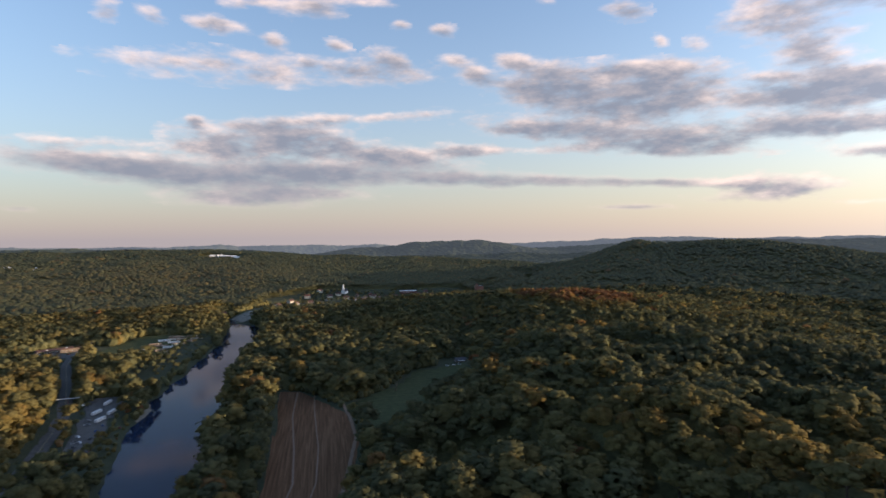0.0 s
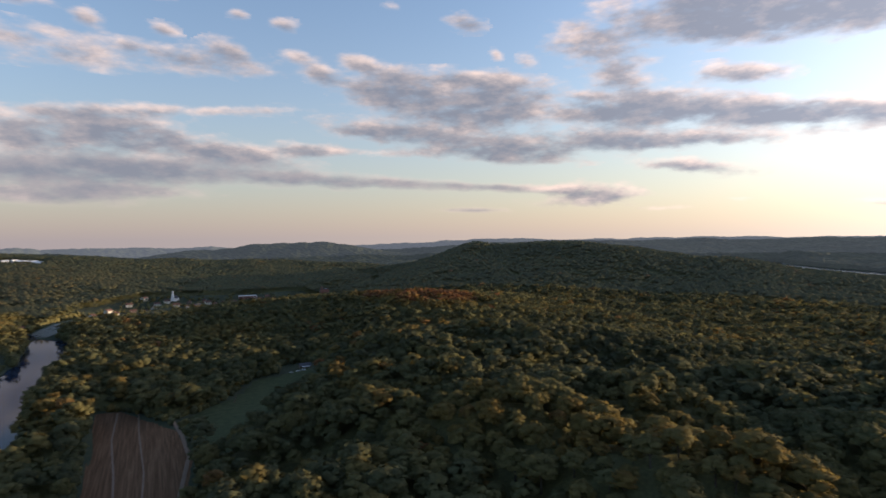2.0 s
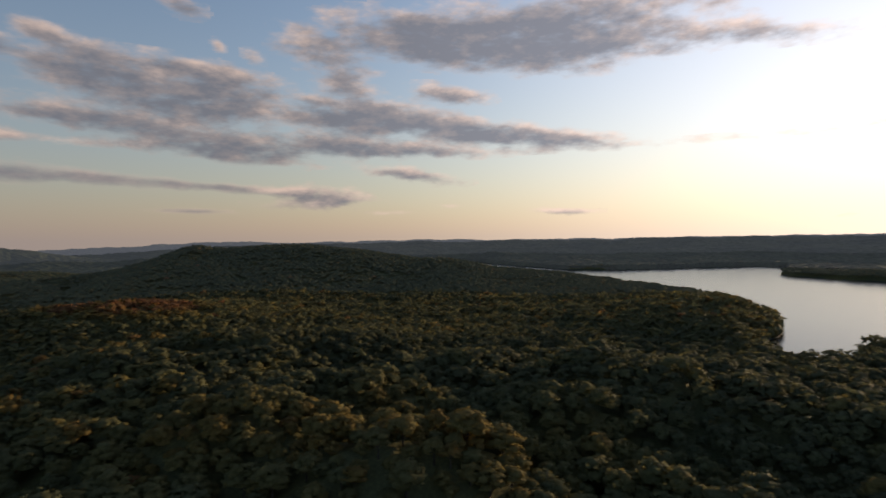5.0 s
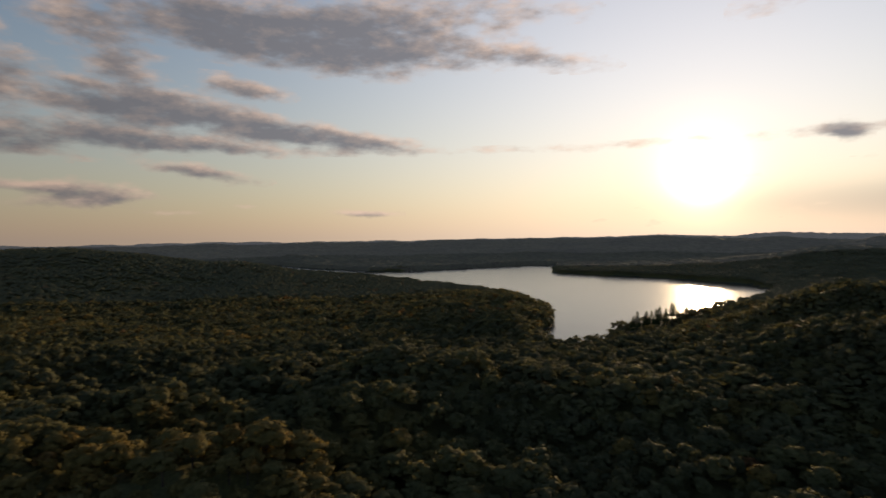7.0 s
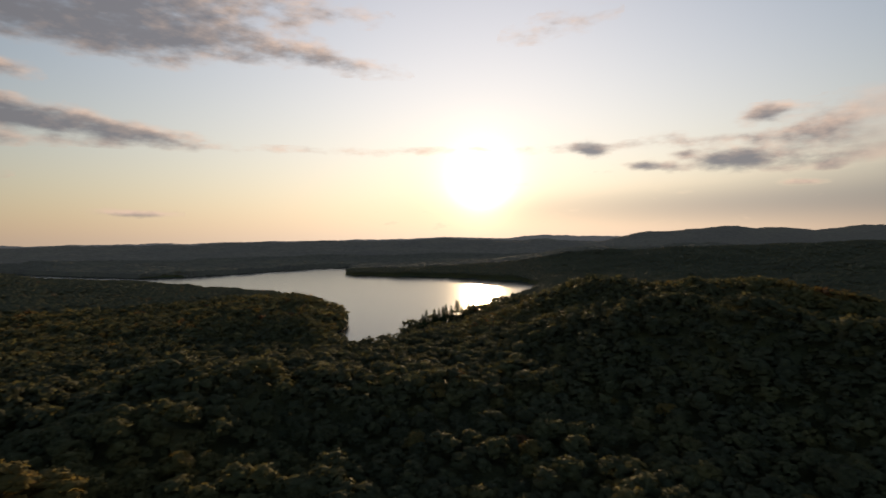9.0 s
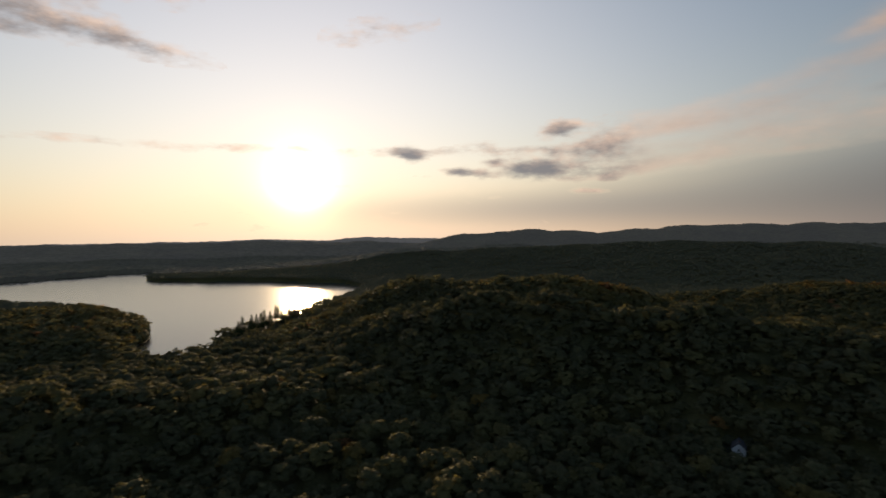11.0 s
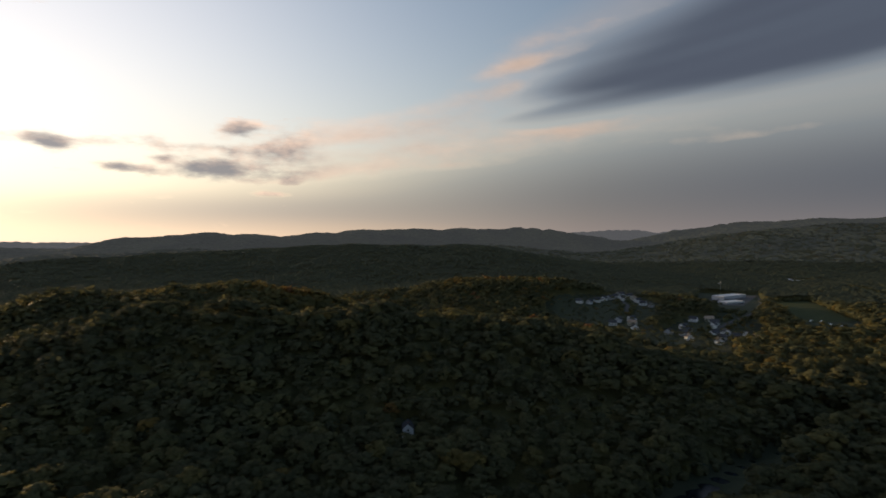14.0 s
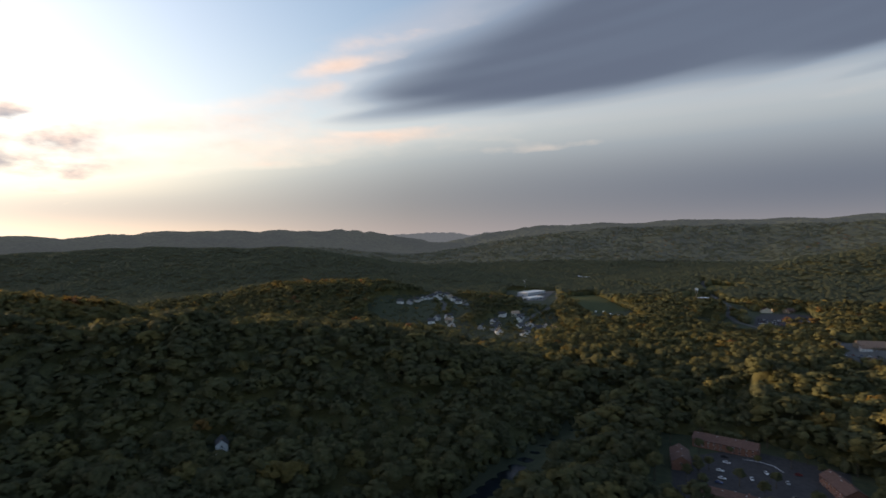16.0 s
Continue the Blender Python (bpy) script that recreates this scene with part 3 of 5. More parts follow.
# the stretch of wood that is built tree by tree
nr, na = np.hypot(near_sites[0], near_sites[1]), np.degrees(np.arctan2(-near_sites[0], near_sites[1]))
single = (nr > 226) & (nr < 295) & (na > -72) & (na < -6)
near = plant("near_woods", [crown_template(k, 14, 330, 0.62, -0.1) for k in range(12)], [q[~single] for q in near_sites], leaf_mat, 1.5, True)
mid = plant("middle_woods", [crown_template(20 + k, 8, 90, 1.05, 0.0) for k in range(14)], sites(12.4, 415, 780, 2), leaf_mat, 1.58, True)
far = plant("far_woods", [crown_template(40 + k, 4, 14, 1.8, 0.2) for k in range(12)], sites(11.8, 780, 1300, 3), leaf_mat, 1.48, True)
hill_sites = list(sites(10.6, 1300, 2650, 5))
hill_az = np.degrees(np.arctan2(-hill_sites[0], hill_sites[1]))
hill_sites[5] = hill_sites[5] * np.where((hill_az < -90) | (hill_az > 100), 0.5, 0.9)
# these trees carry the haze glow in their leaf material
hills = plant("hazed_hill_woods", [cap_template(80 + k) for k in range(12)], hill_sites, hazed_leaf_mat, 1.12, True)
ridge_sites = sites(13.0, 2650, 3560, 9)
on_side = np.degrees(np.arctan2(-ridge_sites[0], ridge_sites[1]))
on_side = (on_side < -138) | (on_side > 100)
tops = plant("hazed_ridge_woods", [cap_template(110 + k) for k in range(10)], [q[on_side] for q in ridge_sites], hazed_leaf_mat, 1.5, True)
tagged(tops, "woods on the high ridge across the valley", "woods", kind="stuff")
rim = sites(6.5, 200, 1600, 8)
rim = list(rim)
rim[3] = rim[3] * np.where(np.hypot(rim[0], rim[1]) > 640, 2.0, 1.0)
rim_gap = np.minimum(wet_gap(rim[0], rim[1]), open_gap(rim[0], rim[1]))
bushes = plant("edge_bushes", [bush_template(140 + k) for k in range(8)], [q[rim_gap < 11] for q in rim], brush_mat)
tagged(bushes, "low green bushes along banks and field edges", "bushes", kind="stuff")
side = plant("unseen_woods", [lump_template(60 + k) for k in range(5)], sites(19.0, 150, 1500, 4, False), brush_mat, 1.6)
for ob, label in ((hills, "wooded hillsides in green and olive beyond the valley"), (near, "dense mixed wood of green and yellowing trees in evening light"), (mid, "wooded slopes of green and turning broadleaf trees"), (far, "far wooded hills in green and olive"), (side, "wood of green trees on the valley floor")):
    tagged(ob, label, "woods", kind="stuff")


def canopy(x, y):
    bump = value_noise(x, y, 11) * 9 + value_noise(x + 50, y, 23) * 4
    return np.where(wet_gap(x, y) > 10, land(x, y) + 9 + bump, -6)


def gap_fill(x, y):
    """Height of a sheet, passing for young growth, added to lighten the dark gaps between crowns."""
    edge = np.minimum(wet_gap(x, y), np.minimum(open_gap(x, y), thin_gap(x, y)))
    return land(x, y) + np.where(edge > 9, 1.6 + 2.6 * np.clip((np.hypot(x, y) - 380) / 150, 0, 1) + 2.8 * np.clip((np.hypot(x, y) - 760) / 250, 0, 1) + 4.5 * value_noise(x, y, 8), -3)


v, f = polar_sheet(np.concatenate([np.arange(204, 800, 5.5), np.arange(800, 2660, 14)]), np.linspace(-197, 46, 420), gap_fill)
under = new("undergrowth", mesh_of("undergrowth", v, f, [brush_mat], 0.2 + 0.3 * value_noise(v[:, 0], v[:, 1], 30), smooth=True))
tagged(under, "leaf-green sheet added to fill dark gaps between trees", "undergrowth", kind="stuff")


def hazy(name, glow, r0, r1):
    """Woods so far off that evening haze is put in as a bluish glow."""
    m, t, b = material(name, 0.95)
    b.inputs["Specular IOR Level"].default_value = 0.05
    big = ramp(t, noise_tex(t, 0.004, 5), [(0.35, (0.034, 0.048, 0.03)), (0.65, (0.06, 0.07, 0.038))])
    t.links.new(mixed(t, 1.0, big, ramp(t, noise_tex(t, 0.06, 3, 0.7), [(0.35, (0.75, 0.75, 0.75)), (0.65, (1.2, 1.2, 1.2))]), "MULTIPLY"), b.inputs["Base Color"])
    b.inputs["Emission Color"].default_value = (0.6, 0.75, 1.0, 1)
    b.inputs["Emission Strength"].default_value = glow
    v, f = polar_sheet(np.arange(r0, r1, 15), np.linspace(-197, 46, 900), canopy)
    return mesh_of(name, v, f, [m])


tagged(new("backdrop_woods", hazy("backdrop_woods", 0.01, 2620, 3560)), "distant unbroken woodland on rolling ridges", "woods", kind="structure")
tagged(new("backdrop_ridges", hazy("backdrop_ridges", 0.018, 3540, 4260)), "far wooded ridges with evening haze put in as glow", "hills", kind="structure")
tagged(new("backdrop_hills", hazy("backdrop_hills", 0.048, 4240, 4960)), "wooded horizon ridges, blue-grey haze put in as glow", "hills", kind="structure")

# ---- clouds ----
cloud_mat = bpy.data.materials.new("cloud")
cloud_mat.use_nodes = True
t = cloud_mat.node_tree
t.nodes.clear()
PUFF, VEIL = [], []


def cloud(az, el, half_w, half_h, tilt, strength):
    PUFF.append((az, el, half_w, half_h, tilt, strength))


def veil(az, el, half_w, half_h, tilt, strength):
    VEIL.append((az, el, half_w, half_h, tilt, strength))


cloud(29.0, 6.44, 9.04, 1.10, -0.085, 1.00)
cloud(13.6, 6.39, 12.26, 1.23, -0.003, 1.00)
cloud(-5.1, 5.67, 9.87, 0.57, -0.049, 0.90)
cloud(-23.0, 4.72, 10.75, 0.37, -0.063, 0.80)
cloud(19.2, 4.01, 6.62, 0.76, -0.017, 0.85)
cloud(13.8, 4.53, 5.66, 0.45, -0.042, 0.70)
cloud(14.5, 9.74, 6.41, 1.39, -0.065, 0.95)
cloud(21.1, 8.64, 4.22, 1.07, -0.202, 0.85)
cloud(4.7, 8.05, 5.67, 0.86, -0.123, 0.90)
cloud(23.6, 10.94, 0.72, 0.53, -0.036, 0.80)
cloud(5.1, 12.00, 7.36, 0.40, 0.080, 0.60)
cloud(15.1, 11.29, 4.80, 0.44, 0.073, 0.70)
cloud(-2.0, 8.84, 2.72, 0.52, -0.038, 0.90)
cloud(28.8, 15.79, 4.58, 0.50, 0.041, 0.50)
cloud(19.2, 16.07, 6.83, 1.19, 0.010, 0.62)
cloud(7.3, 16.40, 6.16, 0.91, -0.031, 0.75)
cloud(5.1, 17.38, 1.70, 0.80, -0.137, 0.85)
cloud(17.4, 14.83, 12.75, 0.44, 0.038, 0.40)
cloud(30.5, 19.43, 0.95, 0.69, -0.056, 0.80)
cloud(27.1, 19.53, 1.13, 0.61, -0.049, 0.70)
cloud(21.4, 19.53, 2.22, 0.64, -0.078, 0.80)
cloud(16.4, 18.49, 1.05, 0.55, -0.157, 0.80)
cloud(13.2, 16.93, 0.81, 0.50, -0.165, 0.80)
cloud(10.4, 18.45, 1.10, 0.45, -0.092, 0.80)
cloud(4.0, 20.54, 0.85, 0.34, -0.046, 0.80)
cloud(-0.2, 20.01, 1.23, 0.52, -0.155, 0.85)
cloud(12.8, 21.63, 2.71, 0.90, -0.021, 0.75)
cloud(17.6, 21.54, 3.11, 0.44, 0.075, 0.50)
cloud(7.6, 22.26, 2.52, 0.40, -0.011, 0.60)
cloud(-1.7, 17.21, 1.43, 0.52, -0.165, 0.80)
cloud(-3.7, 15.86, 1.42, 0.81, -0.139, 0.90)
cloud(-18.0, 20.75, 1.81, 0.77, -0.197, 0.85)
cloud(-10.8, 21.98, 0.83, 0.28, -0.135, 0.60)
cloud(-21.3, 17.69, 0.50, 0.38, -0.221, 0.70)
cloud(-24.4, 16.97, 0.95, 0.52, -0.264, 0.50)
cloud(-7.9, 16.81, 2.24, 0.69, -0.199, 0.85)
cloud(-11.8, 15.76, 2.19, 0.79, -0.125, 0.90)
cloud(-10.6, 14.23, 4.96, 1.25, -0.136, 0.95)
cloud(-20.3, 14.10, 6.26, 1.40, -0.139, 0.95)
cloud(-21.1, 15.32, 5.46, 0.64, -0.119, 0.80)
cloud(-18.3, 12.20, 8.18, 1.31, -0.112, 0.95)
cloud(-10.8, 10.60, 6.88, 0.91, -0.070, 0.95)
cloud(-20.8, 8.97, 8.44, 1.07, -0.096, 1.00)
cloud(-32.4, 9.12, 5.85, 0.78, -0.074, 0.95)
cloud(-32.8, 11.63, 5.39, 1.16, -0.142, 1.00)
cloud(-30.9, 13.10, 1.69, 0.59, -0.146, 0.70)
cloud(-22.5, 7.74, 4.88, 0.43, -0.084, 0.70)
cloud(-31.2, 17.44, 3.75, 1.58, -0.274, 0.80)
cloud(-33.5, 14.83, 1.79, 0.96, -0.363, 0.70)
cloud(-18.6, 2.63, 3.10, 0.22, -0.019, 0.70)
cloud(-28.0, 3.24, 3.80, 0.46, -0.024, 0.70)
cloud(37.1, 2.71, 1.10, 0.28, -0.021, 0.60)
cloud(-42.8, 19.53, 9.17, 1.53, -0.091, 0.90)
cloud(-41.6, 18.15, 4.69, 0.99, -0.051, 0.80)
cloud(-53.4, 19.22, 6.09, 0.70, -0.148, 0.85)
cloud(-47.8, 10.33, 8.15, 0.74, -0.080, 0.95)
cloud(-42.8, 14.11, 2.07, 0.55, -0.139, 0.60)
cloud(-39.3, 6.34, 3.49, 0.28, -0.057, 0.50)
cloud(-54.8, 2.43, 2.36, 0.15, -0.018, 0.50)
cloud(-36.8, 12.08, 5.05, 1.24, -0.106, 1.00)
cloud(-44.3, 10.81, 5.89, 1.09, -0.127, 1.00)
cloud(-53.4, 9.68, 6.38, 0.68, -0.112, 0.95)
cloud(-39.2, 8.91, 6.69, 0.63, -0.071, 0.90)
cloud(-33.1, 14.61, 2.58, 0.80, -0.143, 0.70)
cloud(-43.5, 14.03, 3.55, 0.87, -0.107, 0.80)
cloud(-40.2, 6.17, 4.14, 0.58, -0.113, 0.90)
cloud(-31.5, 4.14, 3.14, 0.88, -0.071, 0.80)
cloud(-55.2, 2.39, 2.63, 0.29, -0.018, 0.90)
cloud(-37.2, 2.42, 1.99, 0.21, 0.007, 0.50)
cloud(-43.4, 3.13, 1.15, 0.16, -0.017, 0.50)
cloud(-50.9, 20.11, 16.43, 1.96, 0.059, 1.00)
cloud(-54.7, 18.03, 12.65, 1.48, -0.017, 0.95)
cloud(-53.2, 16.41, 6.09, 0.79, -0.050, 0.70)
cloud(-70.9, 17.36, 6.96, 0.80, -0.150, 0.75)
cloud(-72.1, 21.48, 5.26, 0.80, -0.112, 0.50)
cloud(-98.2, 8.42, 1.42, 0.67, -0.088, 1.00)
cloud(-103.9, 6.46, 2.40, 0.38, -0.098, 0.95)
cloud(-106.8, 7.36, 0.97, 0.32, 0.013, 0.70)
cloud(-110.9, 6.66, 3.62, 0.67, 0.051, 1.00)
cloud(-113.1, 7.05, 3.04, 0.30, -0.115, 0.70)
cloud(-113.5, 10.60, 1.40, 0.50, 0.019, 0.85)
cloud(-115.9, 4.37, 1.84, 0.34, -0.036, 0.60)
cloud(-118.1, 5.49, 1.56, 0.38, 0.100, 0.50)
cloud(-95.4, 19.95, 4.92, 1.02, 0.145, 0.45)
cloud(-105.6, 9.17, 1.73, 0.27, -0.016, 0.40)
cloud(-119.0, 8.34, 2.81, 0.56, 0.126, 0.40)
cloud(-122.4, 8.08, 2.14, 0.69, 0.135, 0.90)
cloud(-127.2, 11.42, 8.34, 0.80, 0.086, 0.50)
cloud(-130.0, 10.54, 6.03, 0.90, 0.129, 0.60)
cloud(-130.1, 9.17, 3.30, 0.34, 0.063, 0.70)
cloud(-130.9, 11.65, 6.86, 0.90, 0.184, 0.60)
cloud(-135.0, 10.50, 7.31, 0.57, 0.142, 0.55)
cloud(-113.9, 10.70, 0.99, 0.30, 0.062, 0.60)
cloud(-148.6, 8.90, 3.97, 0.92, 0.041, 0.50)
cloud(-137.2, 7.09, 5.11, 0.34, -0.001, 0.40)
cloud(5.2, 8.50, 174.15, 0.34, 0.001, 0.50)
cloud(-162.6, 20.68, 3.51, 0.76, -0.199, 0.50)
cloud(-149.4, 9.93, 11.69, 0.29, -0.045, 0.50)
cloud(-180.0, 9.6, 9.0, 0.5, 0.07, 0.55)
cloud(-190.0, 11.6, 5.0, 0.5, 0.09, 0.55)
veil(-108, 2.6, 20, 1.5, 0.0, 0.4)
veil(-126, 3.2, 20, 2.4, 0.0, 0.3)
veil(-152, 3.6, 24, 4.4, 0.0, 0.56)
veil(-190, 4.2, 44, 5.4, 0.0, 0.92)
cloud(-140.1, 15.81, 4.2, 2.0, 0.532, 0.9)
cloud(-147.5, 18.72, 5.11, 1.50, 0.258, 0.60)
cloud(-155.5, 20.58, 4.60, 1.38, 0.148, 0.55)
cloud(-134.4, 12.57, 5.00, 1.7, 0.256, 0.85)
cloud(-125, 9.0, 13, 1.7, 0.05, 0.75)
cloud(-138, 8.0, 15, 1.3, 0.03, 0.8)
cloud(-150, 10.2, 12, 0.9, 0.06, 0.7)
cloud(-120, 6.4, 9, 1.1, 0.03, 0.7)
cloud(-162, 8.6, 10, 0.7, 0.04, 0.65)

angs, els = np.arange(-200, 50.1, 0.3), np.arange(-1.0, 31, 0.18)
A, E = np.meshgrid(angs, els, indexing="ij")


def spread(kind, rise=0.0):
    """How thick the clouds lie, or how thick they lie some way above."""
    clear = np.ones(A.shape)
    for az, el, w, h, k, s in kind:
        da = A - az
        de = E - el - k * (-da) + rise
        q = (da / (w * 1.12)) ** 2 + (de / (h * 1.25)) ** 2
        clear *= 1 - 0.97 * (s * s if rise else s) * np.exp(-0.8 * q - 0.25 * q * q)
    return 1 - clear


def step_up(q, a, b):
    q = np.clip((q - a) / (b - a), 0, 1)
    return q * q * (3 - 2 * q)


puff, vl = spread(PUFF), spread(VEIL)
# smooth thin wisps on the valley side, a smooth low band over the river
wisp = step_up(-117 - A, 0, 6)
band = step_up(7.9 - E, 0, 1.0) * step_up(A + 28, 0, 6)
calm = np.maximum(wisp, 0.55 * band)
puff = puff * (1 - 0.75 * wisp * value_noise(A * 10 + 300, E * 120 + A * 16, 130))
# the long grey bank over the valley, with a soft streaked edge
past = -136 - A
streak = (value_noise(A * 9, E * 170 + A * 26, 130) - 0.5) * 2.2 + (value_noise(A * 7 + 900, E * 50 + A * 9, 90) - 0.5) * 2.0
bank = step_up(E - 11.6 - 0.028 * past + streak * 0.35, -1.4, 2.6) * step_up(15.4 + 0.44 * past - E + streak * 0.4, -2.6, 5.5) * step_up(past + streak * 3, -1, 11)
core = step_up(15.4 + 0.44 * past - E + streak * 0.12, 1.0, 7.5)
vl = np.maximum(vl, (0.42 + 0.53 * core + 0.03 * np.tanh(streak)) * bank)
ca, ce = np.radians(A.ravel()), np.radians(E.ravel())
v = 4850 * np.stack([-np.sin(ca) * np.cos(ce), np.cos(ca) * np.cos(ce), np.sin(ce)], 1) + np.array(EYE)
idx = np.arange(A.size).reshape(A.shape)
f = np.stack([idx[:-1, :-1], idx[1:, :-1], idx[1:, 1:], idx[:-1, 1:]], -1).reshape(-1, 4)
f = f[np.maximum(puff - 0.1, vl).ravel()[f].max(1) > 0.015]
used = np.unique(f)
remap = np.zeros(A.size, int)
remap[used] = np.arange(len(used))
me = mesh_of("clouds", v[used], remap[f], [cloud_mat], puff.ravel()[used], smooth=True)
me.attributes.new("veil", "FLOAT", "POINT").data.foreach_set("value", vl.ravel()[used].astype(np.float32))
# the clouds' shaded parts, painted into their glow from the thickness above
me.attributes.new("shade", "FLOAT", "POINT").data.foreach_set("value", np.maximum(np.maximum(spread(PUFF, 0.4) * (1 - 0.7 * wisp), 0.9 * puff * band), 0.8 * puff * step_up(-88 - A, 0, 6) * step_up(A + 117, 0, 6)).ravel()[used].astype(np.float32))
me.attributes.new("calm", "FLOAT", "POINT").data.foreach_set("value", calm.ravel()[used].astype(np.float32))
clouds = tagged(new("backdrop_clouds", me), "broken grey and pink-edged evening clouds", "clouds", kind="structure")

def cloud_shader(t, gain):
    at_p, at_v = t.nodes.new("ShaderNodeAttribute"), t.nodes.new("ShaderNodeAttribute")
    at_p.attribute_name, at_v.attribute_name = "tint", "veil"
    n1 = noise_tex(t, 0.0036, 6, 0.52, (1, 1, 2.8))
    dn = nd(t, "ShaderNodeMath", op="MULTIPLY_ADD", ins={1: 1.7, 2: -1.06})
    n3 = nd(t, "ShaderNodeMath", op="MULTIPLY_ADD", ins={1: 0.25})
    t.links.new(noise_tex(t, 0.011, 5, 0.6, (1, 1, 2.6)), n3.inputs[0])
    t.links.new(n1, n3.inputs[2])
    t.links.new(n3.outputs[0], dn.inputs[0])
    at_c = t.nodes.new("ShaderNodeAttribute")
    at_c.attribute_name = "calm"
    rough = nd(t, "ShaderNodeMath", op="MULTIPLY_ADD", ins={1: -0.75, 2: 1.0})
    t.links.new(at_c.outputs["Fac"], rough.inputs[0])
    rn = nd(t, "ShaderNodeMath", op="MULTIPLY")
    t.links.new(dn.outputs[0], rn.inputs[0])
    t.links.new(rough.outputs[0], rn.inputs[1])
    sm = nd(t, "ShaderNodeMath", op="ADD")
    t.links.new(rn.outputs[0], sm.inputs[0])
    t.links.new(at_p.outputs["Fac"], sm.inputs[1])
    mr = t.nodes.new("ShaderNodeMapRange")
    mr.interpolation_type = "SMOOTHSTEP"
    mr.inputs["From Min"].default_value, mr.inputs["From Max"].default_value = 0.05, 0.95
    t.links.new(sm.outputs[0], mr.inputs[0])
    al = nd(t, "ShaderNodeMath", op="MULTIPLY", ins={1: 0.93})
    t.links.new(mr.outputs[0], al.inputs[0])
    am = nd(t, "ShaderNodeMath", op="MAXIMUM")
    t.links.new(al.outputs[0], am.inputs[0])
    t.links.new(at_v.outputs["Fac"], am.inputs[1])
    at_s = t.nodes.new("ShaderNodeAttribute")
    at_s.attribute_name = "shade"
    n2 = nd(t, "ShaderNodeMath", op="MULTIPLY_ADD", ins={1: 1.5, 2: -0.75})
    t.links.new(noise_tex(t, 0.0048, 6, 0.6, (1, 1, 2.4)), n2.inputs[0])
    sh = nd(t, "ShaderNodeMath", op="ADD")
    t.links.new(at_s.outputs["Fac"], sh.inputs[0])
    sn = nd(t, "ShaderNodeMath", op="MULTIPLY")
    t.links.new(n2.outputs[0], sn.inputs[0])
    t.links.new(rough.outputs[0], sn.inputs[1])
    t.links.new(sn.outputs[0], sh.inputs[1])
    lit = ramp(t, sh.outputs[0], [(0.0, (1.05, 0.93, 0.86)), (0.34, (0.7, 0.66, 0.66)), (0.62, (0.42, 0.44, 0.49)), (0.95, (0.255, 0.315, 0.405))])
    thin = t.nodes.new("ShaderNodeMapRange")
    thin.inputs["From Min"].default_value, thin.inputs["From Max"].default_value = -0.3, 0.3
    df = nd(t, "ShaderNodeMath", op="SUBTRACT")
    t.links.new(at_v.outputs["Fac"], df.inputs[0])
    t.links.new(al.outputs[0], df.inputs[1])
    t.links.new(df.outputs[0], thin.inputs[0])
    cc = mixed(t, thin.outputs[0], lit, ramp(t, at_v.outputs["Fac"], [(0.08, (0.85, 0.77, 0.73)), (0.3, (0.45, 0.5, 0.58)), (0.55, (0.21, 0.3, 0.45)), (0.92, (0.11, 0.175, 0.29))]))
    # clouds towards the sun get more glow, standing in for light let through
    ge = t.nodes.new("ShaderNodeNewGeometry")
    nv = nd(t, "ShaderNodeVectorMath", op="NORMALIZE")
    t.links.new(ge.outputs["Position"], nv.inputs[0])
    ds = nd(t, "ShaderNodeVectorMath", op="DOT_PRODUCT", ins={1: sun_way})
    t.links.new(nv.outputs[0], ds.inputs[0])
    sg = t.nodes.new("ShaderNodeMapRange")
    sg.inputs["From Min"].default_value, sg.inputs["From Max"].default_value = 0.5, 1.0
    sg.inputs["To Min"].default_value, sg.inputs["To Max"].default_value = gain, gain * 1.6
    t.links.new(ds.outputs["Value"], sg.inputs[0])
    em = t.nodes.new("ShaderNodeEmission")
    t.links.new(sg.outputs[0], em.inputs["Strength"])
    t.links.new(cc, em.inputs[0])
    tp = t.nodes.new("ShaderNodeBsdfTransparent")
    mx = t.nodes.new("ShaderNodeMixShader")
    t.links.new(am.outputs[0], mx.inputs[0])
    t.links.new(tp.outputs[0], mx.inputs[1])
    t.links.new(em.outputs[0], mx.inputs[2])
    t.links.new(mx.outputs[0], t.nodes.new("ShaderNodeOutputMaterial").inputs[0])


cloud_shader(t, 0.255)

# ---- surfaces of built things ----
def plain(name, lo, hi, scale=1.5, rough=0.85, metal=0.0, spec=0.3):
    m, t, b = material(name, rough)
    b.inputs["Metallic"].default_value = metal
    b.inputs["Specular IOR Level"].default_value = spec
    t.links.new(ramp(t, noise_tex(t, scale, 5), [(0.32, lo), (0.68, hi)]), b.inputs["Base Color"])
    return m


# flats court: shade put into the asphalt colour; diner lot: darkened behind cars
darkened_asphalt = plain("darkened_asphalt", (0.034, 0.03, 0.032), (0.058, 0.052, 0.053), 0.35, 0.9)
asphalt = plain("asphalt", (0.075, 0.07, 0.067), (0.125, 0.117, 0.11), 0.35, 0.9)
gravel = plain("gravel", (0.15, 0.13, 0.1), (0.27, 0.24, 0.2), 0.5, 0.95)
paint_line = plain("road_paint", (0.2, 0.17, 0.09), (0.34, 0.3, 0.18), 2.0, 0.7)
grass = plain("mown_grass", (0.05, 0.062, 0.03), (0.085, 0.094, 0.045), 0.2, 0.95, 0, 0.05)
dry_grass = plain("dry_grass", (0.15, 0.12, 0.04), (0.24, 0.17, 0.06), 0.15, 0.95, 0, 0.05)
tilled, t, b = material("tilled_soil", 0.98)
b.inputs["Specular IOR Level"].default_value = 0.05
